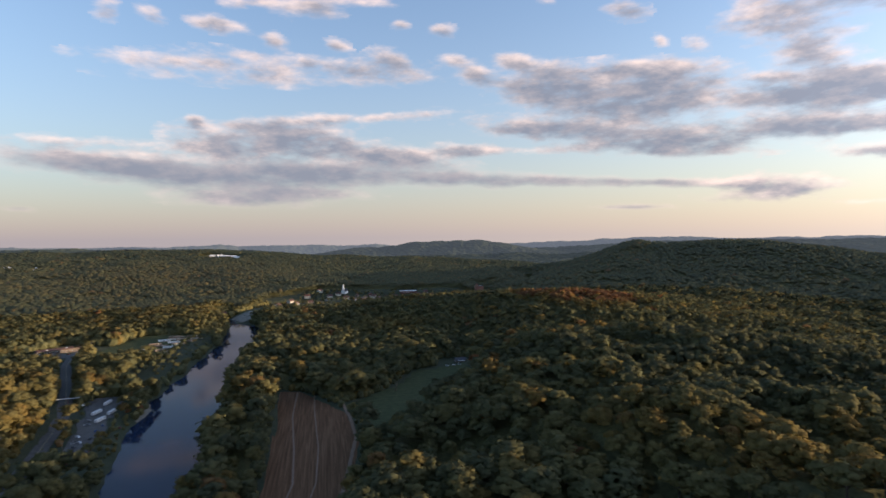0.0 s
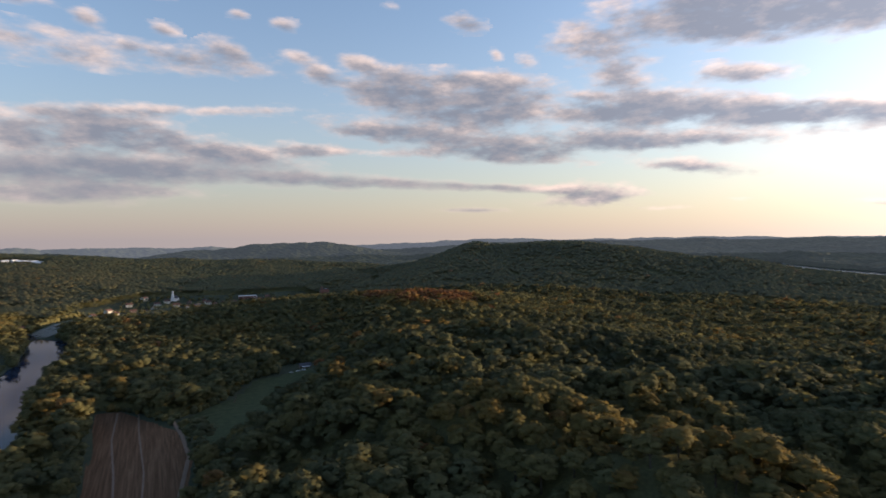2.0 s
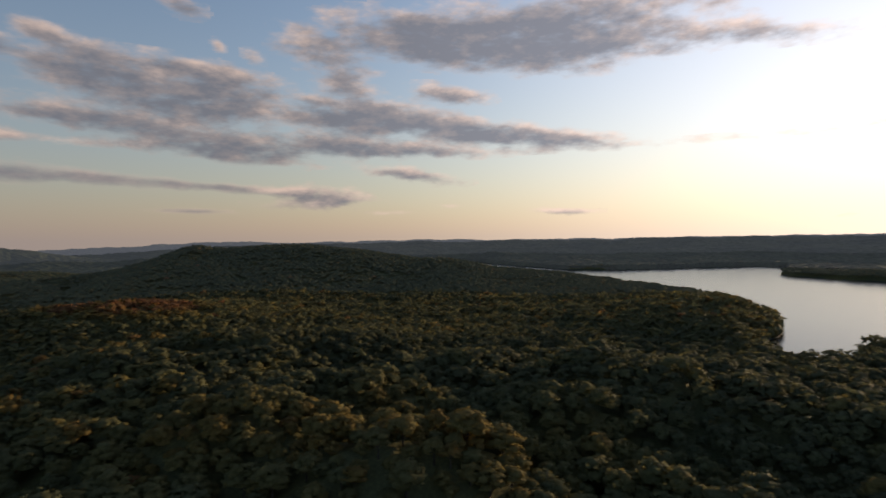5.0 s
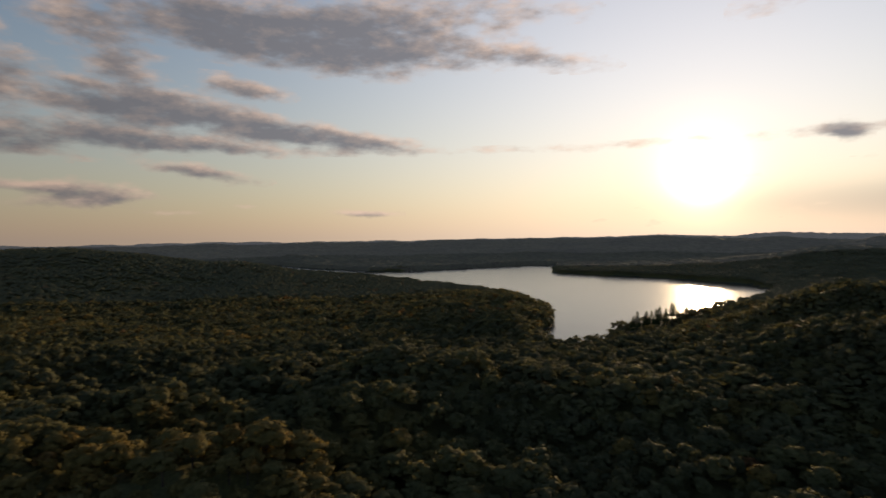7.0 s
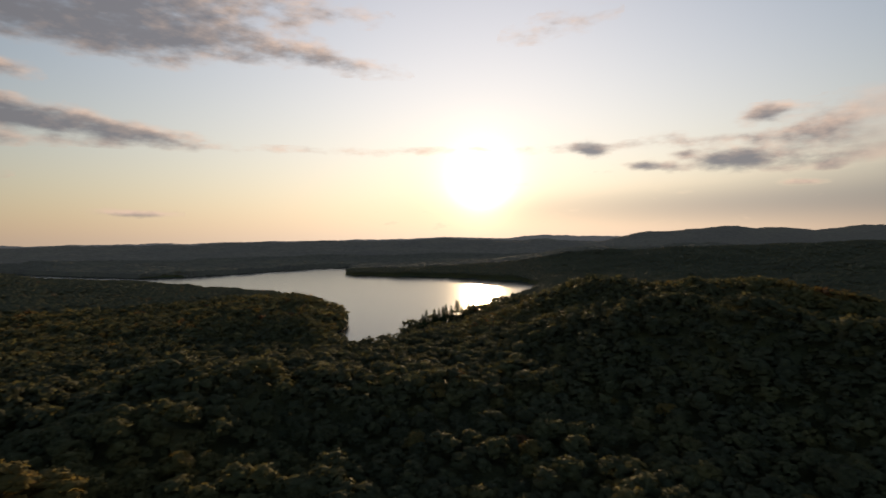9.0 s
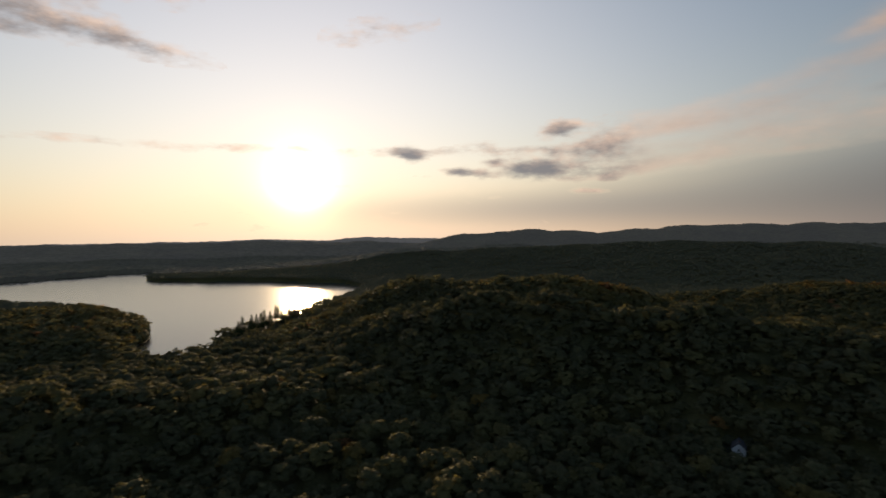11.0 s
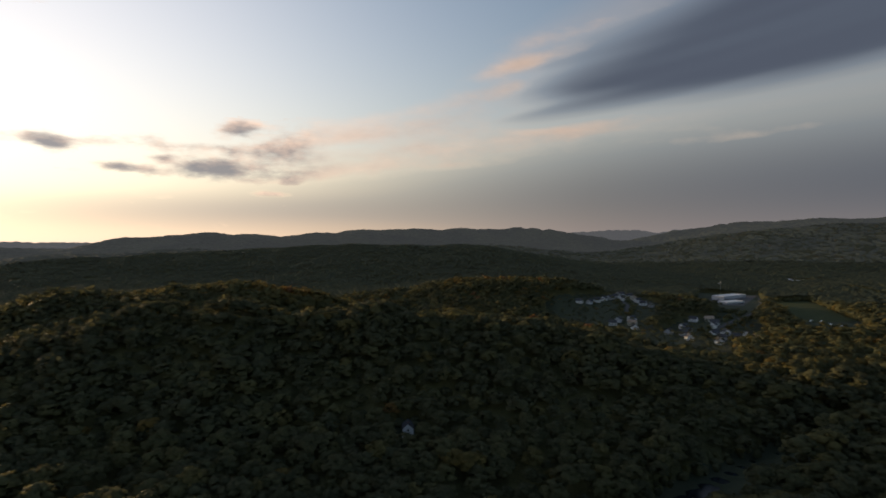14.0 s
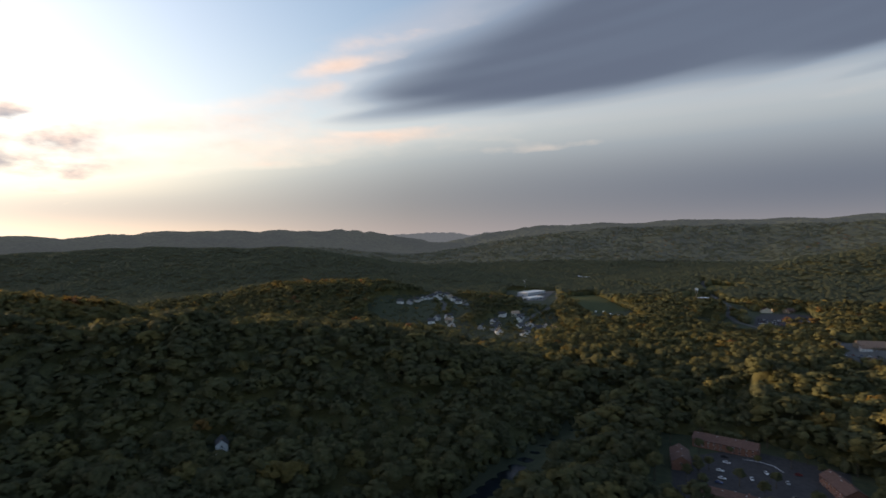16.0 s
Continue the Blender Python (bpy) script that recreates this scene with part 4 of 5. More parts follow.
rows = ramp(t, noise_tex(t, 0.9, 3, 0.6, (1, 0.02, 1), 0.205), [(0.34, (0.085, 0.042, 0.023)), (0.5, (0.15, 0.076, 0.042)), (0.66, (0.25, 0.138, 0.08))])
t.links.new(mixed(t, 0.35, rows, ramp(t, noise_tex(t, 0.9, 5), [(0.3, (0.1, 0.05, 0.027)), (0.7, (0.2, 0.105, 0.058))])), b.inputs["Base Color"])
pale_soil = plain("pale_soil", (0.19, 0.125, 0.088), (0.28, 0.19, 0.14), 0.6, 0.98, 0, 0.05)
white_wall = plain("white_siding", (0.72, 0.71, 0.7), (0.84, 0.83, 0.82), 0.8, 0.6)
cream_wall = plain("cream_siding", (0.5, 0.45, 0.36), (0.62, 0.57, 0.47), 0.8, 0.7)
grey_wall = plain("grey_siding", (0.38, 0.39, 0.41), (0.5, 0.51, 0.53), 0.8, 0.7)
brick_wall = plain("brick", (0.2, 0.085, 0.06), (0.3, 0.14, 0.1), 2.5, 0.9)
shingle_grey = plain("grey_shingles", (0.05, 0.05, 0.056), (0.1, 0.1, 0.108), 1.2, 0.9)
shingle_brown = plain("brown_shingles", (0.1, 0.05, 0.04), (0.17, 0.09, 0.072), 1.0, 0.9)
shingle_red = plain("red_roof", (0.3, 0.12, 0.085), (0.42, 0.2, 0.14), 1.0, 0.9)
roof_white = plain("white_roof", (0.6, 0.6, 0.6), (0.78, 0.78, 0.77), 0.7, 0.5)
tan_roof = plain("tan_roof", (0.36, 0.24, 0.17), (0.5, 0.36, 0.27), 0.7, 0.8)
clay_roof = plain("clay_roof", (0.2, 0.12, 0.088), (0.3, 0.19, 0.14), 0.7, 0.85)
timber = plain("weathered_timber", (0.14, 0.1, 0.075), (0.26, 0.2, 0.15), 2.5, 0.9)
steel_white = plain("white_metal", (0.55, 0.55, 0.56), (0.75, 0.75, 0.75), 1.5, 0.4, 0.2)
rust_steel = plain("rust_red_metal", (0.22, 0.09, 0.07), (0.33, 0.15, 0.11), 2.0, 0.6, 0.2)
rubber = plain("rubber", (0.015, 0.015, 0.016), (0.03, 0.03, 0.03), 4.0, 0.8)
PAINTS = [plain("white_paint", (0.7, 0.7, 0.7), (0.82, 0.82, 0.82), 1, 0.25, 0, 0.5), plain("silver_paint", (0.4, 0.41, 0.42), (0.5, 0.51, 0.52), 1, 0.3, 0.6, 0.5), plain("black_paint", (0.015, 0.015, 0.017), (0.03, 0.03, 0.032), 1, 0.25, 0, 0.5),
          plain("blue_paint", (0.03, 0.06, 0.16), (0.05, 0.09, 0.22), 1, 0.25, 0, 0.5), plain("red_paint", (0.24, 0.03, 0.025), (0.32, 0.05, 0.04), 1, 0.25, 0, 0.5)]
glass_dark, t, b = material("window_glass", 0.06)
b.inputs["Base Color"].default_value = (0.02, 0.024, 0.03, 1)
b.inputs["Specular IOR Level"].default_value = 0.6
lamp_glow, t, b = material("lit_windows", 0.4)
b.inputs["Emission Color"].default_value = (1.0, 0.62, 0.3, 1)
b.inputs["Emission Strength"].default_value = 0.5


def gz(x, y):
    return UNIT * float(land_plan(np.array([float(x)]), np.array([float(y)]))[0])


# ---- making parts ----
def part(name, bm, mat, parent, label=""):
    me = bpy.data.meshes.new(name)
    bm.to_mesh(me)
    bm.free()
    me.materials.append(mat)
    ob = new(name, me)
    ob.parent = parent
    return tagged(ob, label)


def add_box(bm, x, y, z, sx, sy, sz, taper=1.0):
    """A box standing on z, its top drawn in by taper."""
    lo = [bm.verts.new((x + a * sx / 2, y + c * sy / 2, z)) for a, c in ((-1, -1), (1, -1), (1, 1), (-1, 1))]
    hi = [bm.verts.new((x + a * sx / 2 * taper, y + c * sy / 2 * taper, z + sz)) for a, c in ((-1, -1), (1, -1), (1, 1), (-1, 1))]
    bm.faces.new(lo[::-1])
    bm.faces.new(hi)
    for k in range(4):
        bm.faces.new((lo[k], lo[(k + 1) % 4], hi[(k + 1) % 4], hi[k]))


def boxes(*specs):
    bm = bmesh.new()
    for q in specs:
        add_box(bm, *q)
    return bm


def soft_box(x, y, z, sx, sy, sz, bevel, taper=1.0):
    bm = boxes((x, y, z, sx, sy, sz, taper))
    bmesh.ops.bevel(bm, geom=bm.edges[:], offset=bevel, segments=2, affect="EDGES")
    return bm


def rod(r0, r1, z0, z1, x=0.0, y=0.0, n=8):
    bm = bmesh.new()
    m = Matrix.Translation((x, y, (z0 + z1) / 2))
    bmesh.ops.create_cone(bm, cap_ends=True, segments=n, radius1=r0, radius2=r1, depth=z1 - z0, matrix=m)
    return bm


def rest(name, x, y, lift=0.0, turn=0.0):
    """An empty on the ground at a place of the plan."""
    return empty(name, x * UNIT, y * UNIT, gz(x, y) + lift, turn)


def empty(name, x, y, z, turn=0.0):
    ob = new(name)
    ob.matrix_world = pose(x, y, z, 0, 0, turn)
    return ob


def prism(bm, length, profile):
    """A profile in y, z drawn out along x."""
    a = [bm.verts.new((-length / 2, y, z)) for y, z in profile]
    c = [bm.verts.new((length / 2, y, z)) for y, z in profile]
    bm.faces.new(a)
    bm.faces.new(c[::-1])
    n = len(profile)
    for k in range(n):
        bm.faces.new((a[k], c[k], c[(k + 1) % n], a[(k + 1) % n]))


def gable_house(name, x, y, turn, w, d, h, rise, wall_m, roof_m, label, group="", porch=False, cols=3, lit=False):
    """A gabled house: length w along x, depth d, eaves at h."""
    root = rest(name, x, y, -0.25, turn)
    bm = bmesh.new()
    prism(bm, w, [(-d / 2, -0.6), (d / 2, -0.6), (d / 2, h), (0, h + rise), (-d / 2, h)])
    part("wall", bm, wall_m, root)
    bm = bmesh.new()
    e, k = 0.45, rise / (d / 2)
    prism(bm, w + 0.9, [(-d / 2 - e, h - e * k + 0.02), (0, h + rise + 0.02), (d / 2 + e, h - e * k + 0.02), (d / 2 + e, h - e * k + 0.3), (0, h + rise + 0.32), (-d / 2 - e, h - e * k + 0.3)])
    roof = part("roof", bm, roof_m, root)
    part("chimney", boxes((w * 0.28, 0.3, h + rise * 0.5, 0.7, 0.7, rise * 0.5 + 0.9)), brick_wall, roof)
    levels = [1.0] if h < 4 else [1.0, 3.7]
    for side in (-1, 1):
        for zz in levels:
            for c in range(cols):
                if zz < 2 and c == cols // 2 and side < 0:
                    continue
                wx = (c - (cols - 1) / 2) * w / (cols + 0.3)
                win = part("window", boxes((wx, side * (d / 2 + 0.03), zz, 1.15, 0.1, 1.45)), white_wall if wall_m is not white_wall else shingle_grey, root)
                part("pane", boxes((wx, side * (d / 2 + 0.06), zz + 0.1, 0.95, 0.1, 1.25)), lamp_glow if lit and side > 0 else glass_dark, win)
    for side in (-1, 1):
        win = part("window", boxes((side * (w / 2 + 0.03), 0, levels[-1], 0.1, 1.15, 1.45)), white_wall if wall_m is not white_wall else shingle_grey, root)
        part("pane", boxes((side * (w / 2 + 0.06), 0, levels[-1] + 0.1, 0.1, 0.95, 1.25)), glass_dark, win)
    part("door", boxes((0, -d / 2 - 0.04, 0.2, 1.0, 0.1, 2.1)), timber, root)
    if porch:
        part("porch", boxes((0, -d / 2 - 1.2, 0.0, w * 0.6, 2.3, 0.3), (0, -d / 2 - 1.2, 2.6, w * 0.62, 2.5, 0.18), (-w * 0.28, -d / 2 - 2.2, 0.3, 0.15, 0.15, 2.3), (w * 0.28, -d / 2 - 2.2, 0.3, 0.15, 0.15, 2.3)), white_wall, root)
    return tagged(root, label, "house", group)


def flat_building(name, x, y, turn, w, d, h, wall_m, roof_m, label, category, bays=8, group="", pane_m=None):
    """A flat-roofed block with a parapet, windows on the long sides and a door."""
    root = rest(name, x, y, -0.2, turn)
    part("wall", boxes((0, 0, -0.6, w, d, h + 0.6)), wall_m, root)
    roof = part("roof", boxes((0, 0, h + 0.004, w - 0.6, d - 0.6, 0.12), (0, -d / 2 + 0.15, h, w + 0.3, 0.35, 0.6), (0, d / 2 - 0.15, h, w + 0.3, 0.35, 0.6), (-w / 2 + 0.15, 0, h, 0.35, d - 0.4, 0.6), (w / 2 - 0.15, 0, h, 0.35, d - 0.4, 0.6)), roof_m, root)
    part("roof_vent", boxes((w * 0.2, d * 0.1, h + 0.12, 2.2, 1.6, 1.1)), steel_white, roof)
    part("roof_vent", boxes((-w * 0.25, -d * 0.1, h + 0.12, 1.6, 1.6, 0.9)), steel_white, roof)
    for side in (-1, 1):
        for c in range(bays):
            wx = (c - (bays - 1) / 2) * w / bays
            win = part("window", boxes((wx, side * (d / 2 + 0.03), 1.0, w / bays * 0.72, 0.1, min(1.8, h - 1.6))), steel_white, root)
            part("pane", boxes((wx, side * (d / 2 + 0.06), 1.12, w / bays * 0.62, 0.1, min(1.56, h - 1.84))), pane_m if pane_m and side > 0 else glass_dark, win)
    part("door", boxes((w / 2 + 0.04, 0, 0.2, 0.1, 2.0, 2.3)), glass_dark, root)
    return tagged(root, label, category, group)


def car(name, x, y, turn, paint, label, group=""):
    root = rest(name, x, y, 0.12, turn)
    bm = bmesh.new()
    prism(bm, 1.76, [(-2.2, 0.28), (2.2, 0.28), (2.25, 0.62), (2.05, 0.86), (1.0, 0.98), (-1.75, 1.0), (-2.2, 0.9)])
    bmesh.ops.bevel(bm, geom=bm.edges[:], offset=0.07, segments=1, affect="EDGES")
    part("body", bm, paint, root)
    bm = bmesh.new()
    prism(bm, 1.5, [(-1.7, 0.95), (1.05, 0.95), (0.45, 1.42), (-1.2, 1.45)])
    cabin = part("cabin", bm, glass_dark, root)
    part("roof", soft_box(0, -0.4, 1.42, 1.42, 1.6, 0.07, 0.03), paint, cabin)
    for sx in (-1, 1):
        for sy in (-1.35, 1.35):
            bm = bmesh.new()
            bmesh.ops.create_cone(bm, cap_ends=True, segments=12, radius1=0.33, radius2=0.33, depth=0.22, matrix=pose(sx * 0.8, sy, 0.33, 0, 90, 0))
            part("wheel", bm, rubber, root)
    return tagged(root, label, "car", group)


def trailer(name, x, y, turn, length, wall_m, roof_m, label, group="", category="trailer"):
    root = rest(name, x, y, 0.12, turn)
    part("body", soft_box(0, 0, 0.55, length, 2.6, 2.3, 0.18), wall_m, root)
    part("roof", soft_box(0, 0, 2.82, length + 0.1, 2.7, 0.22, 0.08, 0.96), roof_m, root)
    for k in range(3):
        for side in (-1, 1):
            win = part("window", boxes(((k - 1) * length * 0.3, side * 1.31, 1.6, 1.1, 0.06, 0.7)), steel_white, root)
            part("pane", boxes(((k - 1) * length * 0.3, side * 1.33, 1.66, 0.98, 0.06, 0.58)), glass_dark, win)
    part("door", boxes((length * 0.15 + 0.9, -1.31, 0.7, 0.7, 0.06, 1.9)), steel_white, root)
    for sx in (-0.5, 0.5):
        for side in (-1, 1):
            bm = bmesh.new()
            bmesh.ops.create_cone(bm, cap_ends=True, segments=12, radius1=0.36, radius2=0.36, depth=0.24, matrix=pose(sx, side * 1.1, 0.36, 90, 0, 0))
            part("wheel", bm, rubber, root)
    part("hitch", boxes((length / 2 + 0.7, 0, 0.5, 1.5, 0.18, 0.14), (length / 2 + 1.3, 0, 0.0, 0.12, 0.12, 0.6)), rust_steel, root)
    return tagged(root, label, category, group)


def put(proto, x, y, turn, lift=0.0, grow=1.0):
    """Another of a thing, elsewhere on the ground."""
    ob = copy_thing(proto, pose(x * UNIT, y * UNIT, gz(x, y) + lift, 0, 0, turn))
    if grow != 1.0:
        ob.scale = (grow, grow, grow)
    return ob


def drape(name, poly, mat, lift, step, label, category, waves=None):
    """A sheet of turf, soil or asphalt laid over the ground."""
    poly = [(a * UNIT, c * UNIT) for a, c in poly]
    pts, n = [], len(poly)
    for k in range(n):
        p, q = poly[k], poly[(k + 1) % n]
        m = max(1, int(math.dist(p, q) / step))
        pts += [(p[0] + (q[0] - p[0]) * i / m, p[1] + (q[1] - p[1]) * i / m) for i in range(m)]
    ring = len(pts)
    px, py = np.array([q[0] for q in poly]), np.array([q[1] for q in poly])
    gx, gy = np.meshgrid(np.arange(px.min(), px.max(), step), np.arange(py.min(), py.max(), step))
    gx, gy = gx.ravel(), gy.ravel()
    ok = poly_gap(gx, gy, poly) < -step * 0.4
    pts += list(zip(gx[ok], gy[ok]))
    vs, _, fs, _, _, _ = delaunay_2d_cdt([Vector(q) for q in pts], [(k, (k + 1) % ring) for k in range(ring)], [], 1, 1e-3)
    x, y = np.array([q[0] for q in vs]), np.array([q[1] for q in vs])
    z = land(x, y) + lift
    if waves is not None:
        z = z + waves(x, y)
    me = bpy.data.meshes.new(name)
    me.from_pydata(np.column_stack([x, y, z]).tolist(), [], [list(q) for q in fs])
    me.materials.append(mat)
    me.polygons.foreach_set("use_smooth", [True] * len(me.polygons))
    return tagged(new(name, me), label, category, kind="structure")


# ---- fields, roads and lots ----
drape("field", FIELD, tilled, 0.16, 1.6, "bare brown tilled field beside the river trees", "field", lambda x, y: 0.09 * np.sin((x + 0.208 * y) * 2.1))
drape("meadow", MEADOW, grass, 0.14, 4, "green meadow in a hollow of the wood", "meadow")
drape("pavement_lot", LOT, asphalt, 0.14, 3, "worn asphalt yard beside the river", "parking lot")
drape("pavement_store", [(-348, 456), (-308, 456), (-300, 470), (-340, 474)], asphalt, 0.2, 4, "asphalt forecourt of a roadside shop", "parking lot")
drape("lawn_park", PARK, grass, 0.16, 5, "mown grass of a riverside trailer park", "lawn")
drape("pavement_flats", [(30, -250), (24, -212), (-30, -208), (-34, -268), (4, -276)], darkened_asphalt, 0.14, 3, "asphalt parking court between brick flats, darkened for shade", "parking lot")
drape("pitch", PITCH, grass, 0.35, 7, "mown green sports pitch by the school", "sports field")
drape("pavement_school", [(330, -930), (300, -950), (268, -790), (300, -770), (345, -830)], asphalt, 0.4, 7, "asphalt lot round a low school building", "parking lot")
drape("pavement_strip", [(78, -848), (52, -860), (34, -815), (44, -806), (84, -812)], asphalt, 0.4, 6, "asphalt forecourt of a filling station", "parking lot")
drape("pavement_diner", [(-4, -728), (-2, -674), (-56, -680), (-58, -752), (-40, -758), (-10, -752)], darkened_asphalt, 0.4, 6, "busy asphalt parking lot by the main road", "parking lot")
drape("pavement_mall", [(-52, -600), (-116, -608), (-116, -520), (-56, -505)], asphalt, 0.4, 6, "asphalt lot before a low shop building", "parking lot")
drape("bank_slope", BANK_SLOPE, dry_grass, 0.4, 6, "dry golden grass on a cut slope", "grass slope")
drape("gravel_bar", [(-250, 668), (-236, 662), (-222, 678), (-214, 700), (-216, 726), (-232, 730), (-256, 712), (-262, 692)], gravel, 0.3, 5, "long brown gravel bar at the head of the river", "gravel bar")
drape("river_shingle", [(-181, 345), (-178, 330), (-173, 313), (-167, 300), (-163, 303), (-170, 322), (-177, 347)], gravel, 0.22, 2.5, "strip of pale stones along the river bank", "gravel bank")


def over(lift):
    return lambda x, y: land(x, y) + lift


for k, (line, label) in enumerate(zip(ROADS, ("two-lane asphalt road along the wooded valley", "main road winding through the valley", "side road past the school and houses", "short street between new houses", "far road along the valley floor"))):
    tagged(ribbon("road_%d" % (k + 1), line, 0, over(0.2 if k == 0 else 0.45), asphalt), label, "road", kind="structure")
for k, off in enumerate((-0.15, 0.15)):
    ln = ROADS[0].copy()
    ln[:, 0] += off
    ln[:, 2] = 0.06
    tagged(ribbon("road_marking_%d" % (k + 1), ln, 0, over(0.26), paint_line), "pale painted line along the road", "road marking", kind="structure")
for k, pts in enumerate(([(-70, 336, 0.7), (-58, 318, 0.8), (-50, 294, 0.8), (-42, 262, 0.8), (-38.5, 214, 0.8), (-37, 155, 0.8)], [(-92, 349, 0.4), (-82, 300, 0.4), (-68, 250, 0.4), (-59, 214, 0.4), (-55, 152, 0.4)], [(-80, 342, 0.3), (-70, 300, 0.3), (-57, 250, 0.3), (-50, 214, 0.3), (-47, 152, 0.3)])):
    tagged(ribbon("dirt_track_%d" % (k + 1), dense(pts, 4), 0, over(0.34), pale_soil), "pale wheel track worn along the tilled field", "track", kind="structure")
tagged(ribbon("kerb", dense([(3, -263, 0.2), (-3, -263, 0.2), (-8, -261, 0.2), (-11, -256, 0.2)], 2), 0, over(0.3), roof_white), "pale curved kerb in the parking court", "kerb", kind="structure")

# ---- single trees ----
def trunk_mesh(seed):
    """A tapered trunk with a few rising limbs."""
    rs = np.random.RandomState(seed)
    bm = rod(0.36, 0.14, -0.6, 13.5)
    for k in range(5):
        a = k * 1.26 + rs.uniform(-0.3, 0.3)
        z = rs.uniform(7.5, 10.5)
        way = Vector((math.cos(a), math.sin(a), 1.1)).normalized()
        m = Matrix.Translation(Vector((0, 0, z)) + way * 1.7) @ way.to_track_quat("Z", "Y").to_matrix().to_4x4()
        bmesh.ops.create_cone(bm, cap_ends=True, segments=5, radius1=0.14, radius2=0.05, depth=3.4, matrix=m)
    me = bpy.data.meshes.new("trunk")
    bm.to_mesh(me)
    bm.free()
    me.materials.append(bark_mat)
    return me


HUES = (0.2, 0.34, 0.46, 0.6, 0.76)
TREE_LABEL = ("dark green broadleaf tree in a dense wood", "green broadleaf tree in a dense wood", "olive green broadleaf tree in a dense wood", "yellowing broadleaf tree in a dense wood", "golden autumn broadleaf tree in a dense wood")
trunks = [trunk_mesh(k) for k in range(3)]
crowns = {}
for hue in range(5):
    for shape in range(4):
        v, f, n = crown_template(300 + shape, 14, 330, 0.62, -0.1)
        crowns[hue, shape] = mesh_of("crown", v, f, [leaf_mat], np.full(len(v), HUES[hue]), smooth=True, dome=n)


def broadleaf(x, y, z, size, turn, hue, pick, label, group, wide=1.66):
    root = empty("tree", x, y, z - 0.2, math.degrees(turn))
    root.scale = (size * wide, size * wide, size)
    for name, me in (("trunk", trunks[pick % 3]), ("crown", crowns[hue, pick % 4])):
        ob = new(name, me)
        ob.parent = root
    return tagged(root, label, "tree", group)


for x, y, z, size, turn, tint, pick in zip(*(q[single] for q in near_sites)):
    hue = int(np.argmin([abs(tint - h) for h in HUES]))
    broadleaf(x, y, z, size, turn, hue, pick, TREE_LABEL[hue], "trees of the near wood")
for k, (x, y, size, hue) in enumerate(((20, -262, 0.5, 0), (15, -246, 0.42, 1), (4, -236, 0.5, 0), (-4, -228, 0.5, 1), (16, -228, 0.45, 0), (-14, -262, 0.5, 1), (-20, -270, 0.6, 0), (22, -232, 0.5, 0), (-2, -258, 0.34, 2), (-20, -226, 0.55, 1), (32, -268, 0.8, 0), (33, -228, 0.8, 1), (26, -206, 0.7, 0), (-12, -207, 0.7, 1), (-36, -266, 0.7, 2), (-38, -228, 0.8, 1), (-6, -282, 0.75, 0), (20, -281, 0.8, 1), (18, -238, 0.5, 0), (19, -244, 0.45, 1), (8, -264, 0.32, 0), (-8, -240, 0.45, 0), (-24, -258, 0.4, 0), (36, -244, 0.8, 0))):
    broadleaf(x * UNIT, y * UNIT, gz(x, y), size * 1.25, k * 1.3, hue, k, "leafy green tree beside brick flats", "trees of the court", 1.3)
for k, (x, y, size, hue) in enumerate(((-209, 330, 0.5, 0), (-206, 322, 0.4, 1), (-199, 306, 0.36, 0), (-192, 290, 0.45, 1), (-184, 316, 0.4, 0), (-180, 308, 0.45, 0), (-192, 340, 0.5, 1), (-225, 470, 0.7, 0), (-221, 452, 0.75, 1), (-216, 436, 0.7, 0), (-236, 506, 0.6, 0), (-245, 470, 0.7, 0), (-268, 462, 0.6, 2))):
    broadleaf(x * UNIT, y * UNIT, gz(x, y), size, k * 1.7, hue, k + 1, "round green tree on the river bank", "trees on the river bank", 1.3)


def pine_meshes(seed, height, spread, bare):
    """A conifer: straight trunk, whorls of drooping needle sprays above a bare stretch."""
    rs = np.random.RandomState(seed)
    verts, faces, n0 = [], [], 0
    for k in range(150):
        q = (k + rs.uniform()) / 150
        z = height * (bare + (1 - bare) * q)
        reach = spread * (1 - q) ** 0.75 * rs.uniform(0.55, 1.1) + 0.25
        a = k * 2.4 + rs.uniform(-0.5, 0.5)
        d, u = np.array([math.cos(a), math.sin(a), -0.12]), np.array([-math.sin(a), math.cos(a), 0])
        p = np.array([0, 0, z])
        wd = 0.35 + reach * 0.28
        verts.append(np.array([p + d * 0.1, p + d * reach * 0.55 + u * wd, p + d * reach + [0, 0, 0.15], p + d * reach * 0.55 - u * wd, p + d * reach * 0.6 + [0, 0, 0.45]]))
        faces.append(np.array([[0, 1, 4], [1, 2, 4], [2, 3, 4], [3, 0, 4]]) + n0)
        n0 += 5
    v = np.concatenate(verts)
    crown = mesh_of("crown", v, np.concatenate(faces), [needle_mat], np.full(len(v), rs.uniform(0.2, 0.8)))
    bm = rod(0.3, 0.06, -0.6, height * 0.97)
    me = bpy.data.meshes.new("trunk")
    bm.to_mesh(me)
    bm.free()
    me.materials.append(bark_mat)
    return me, crown


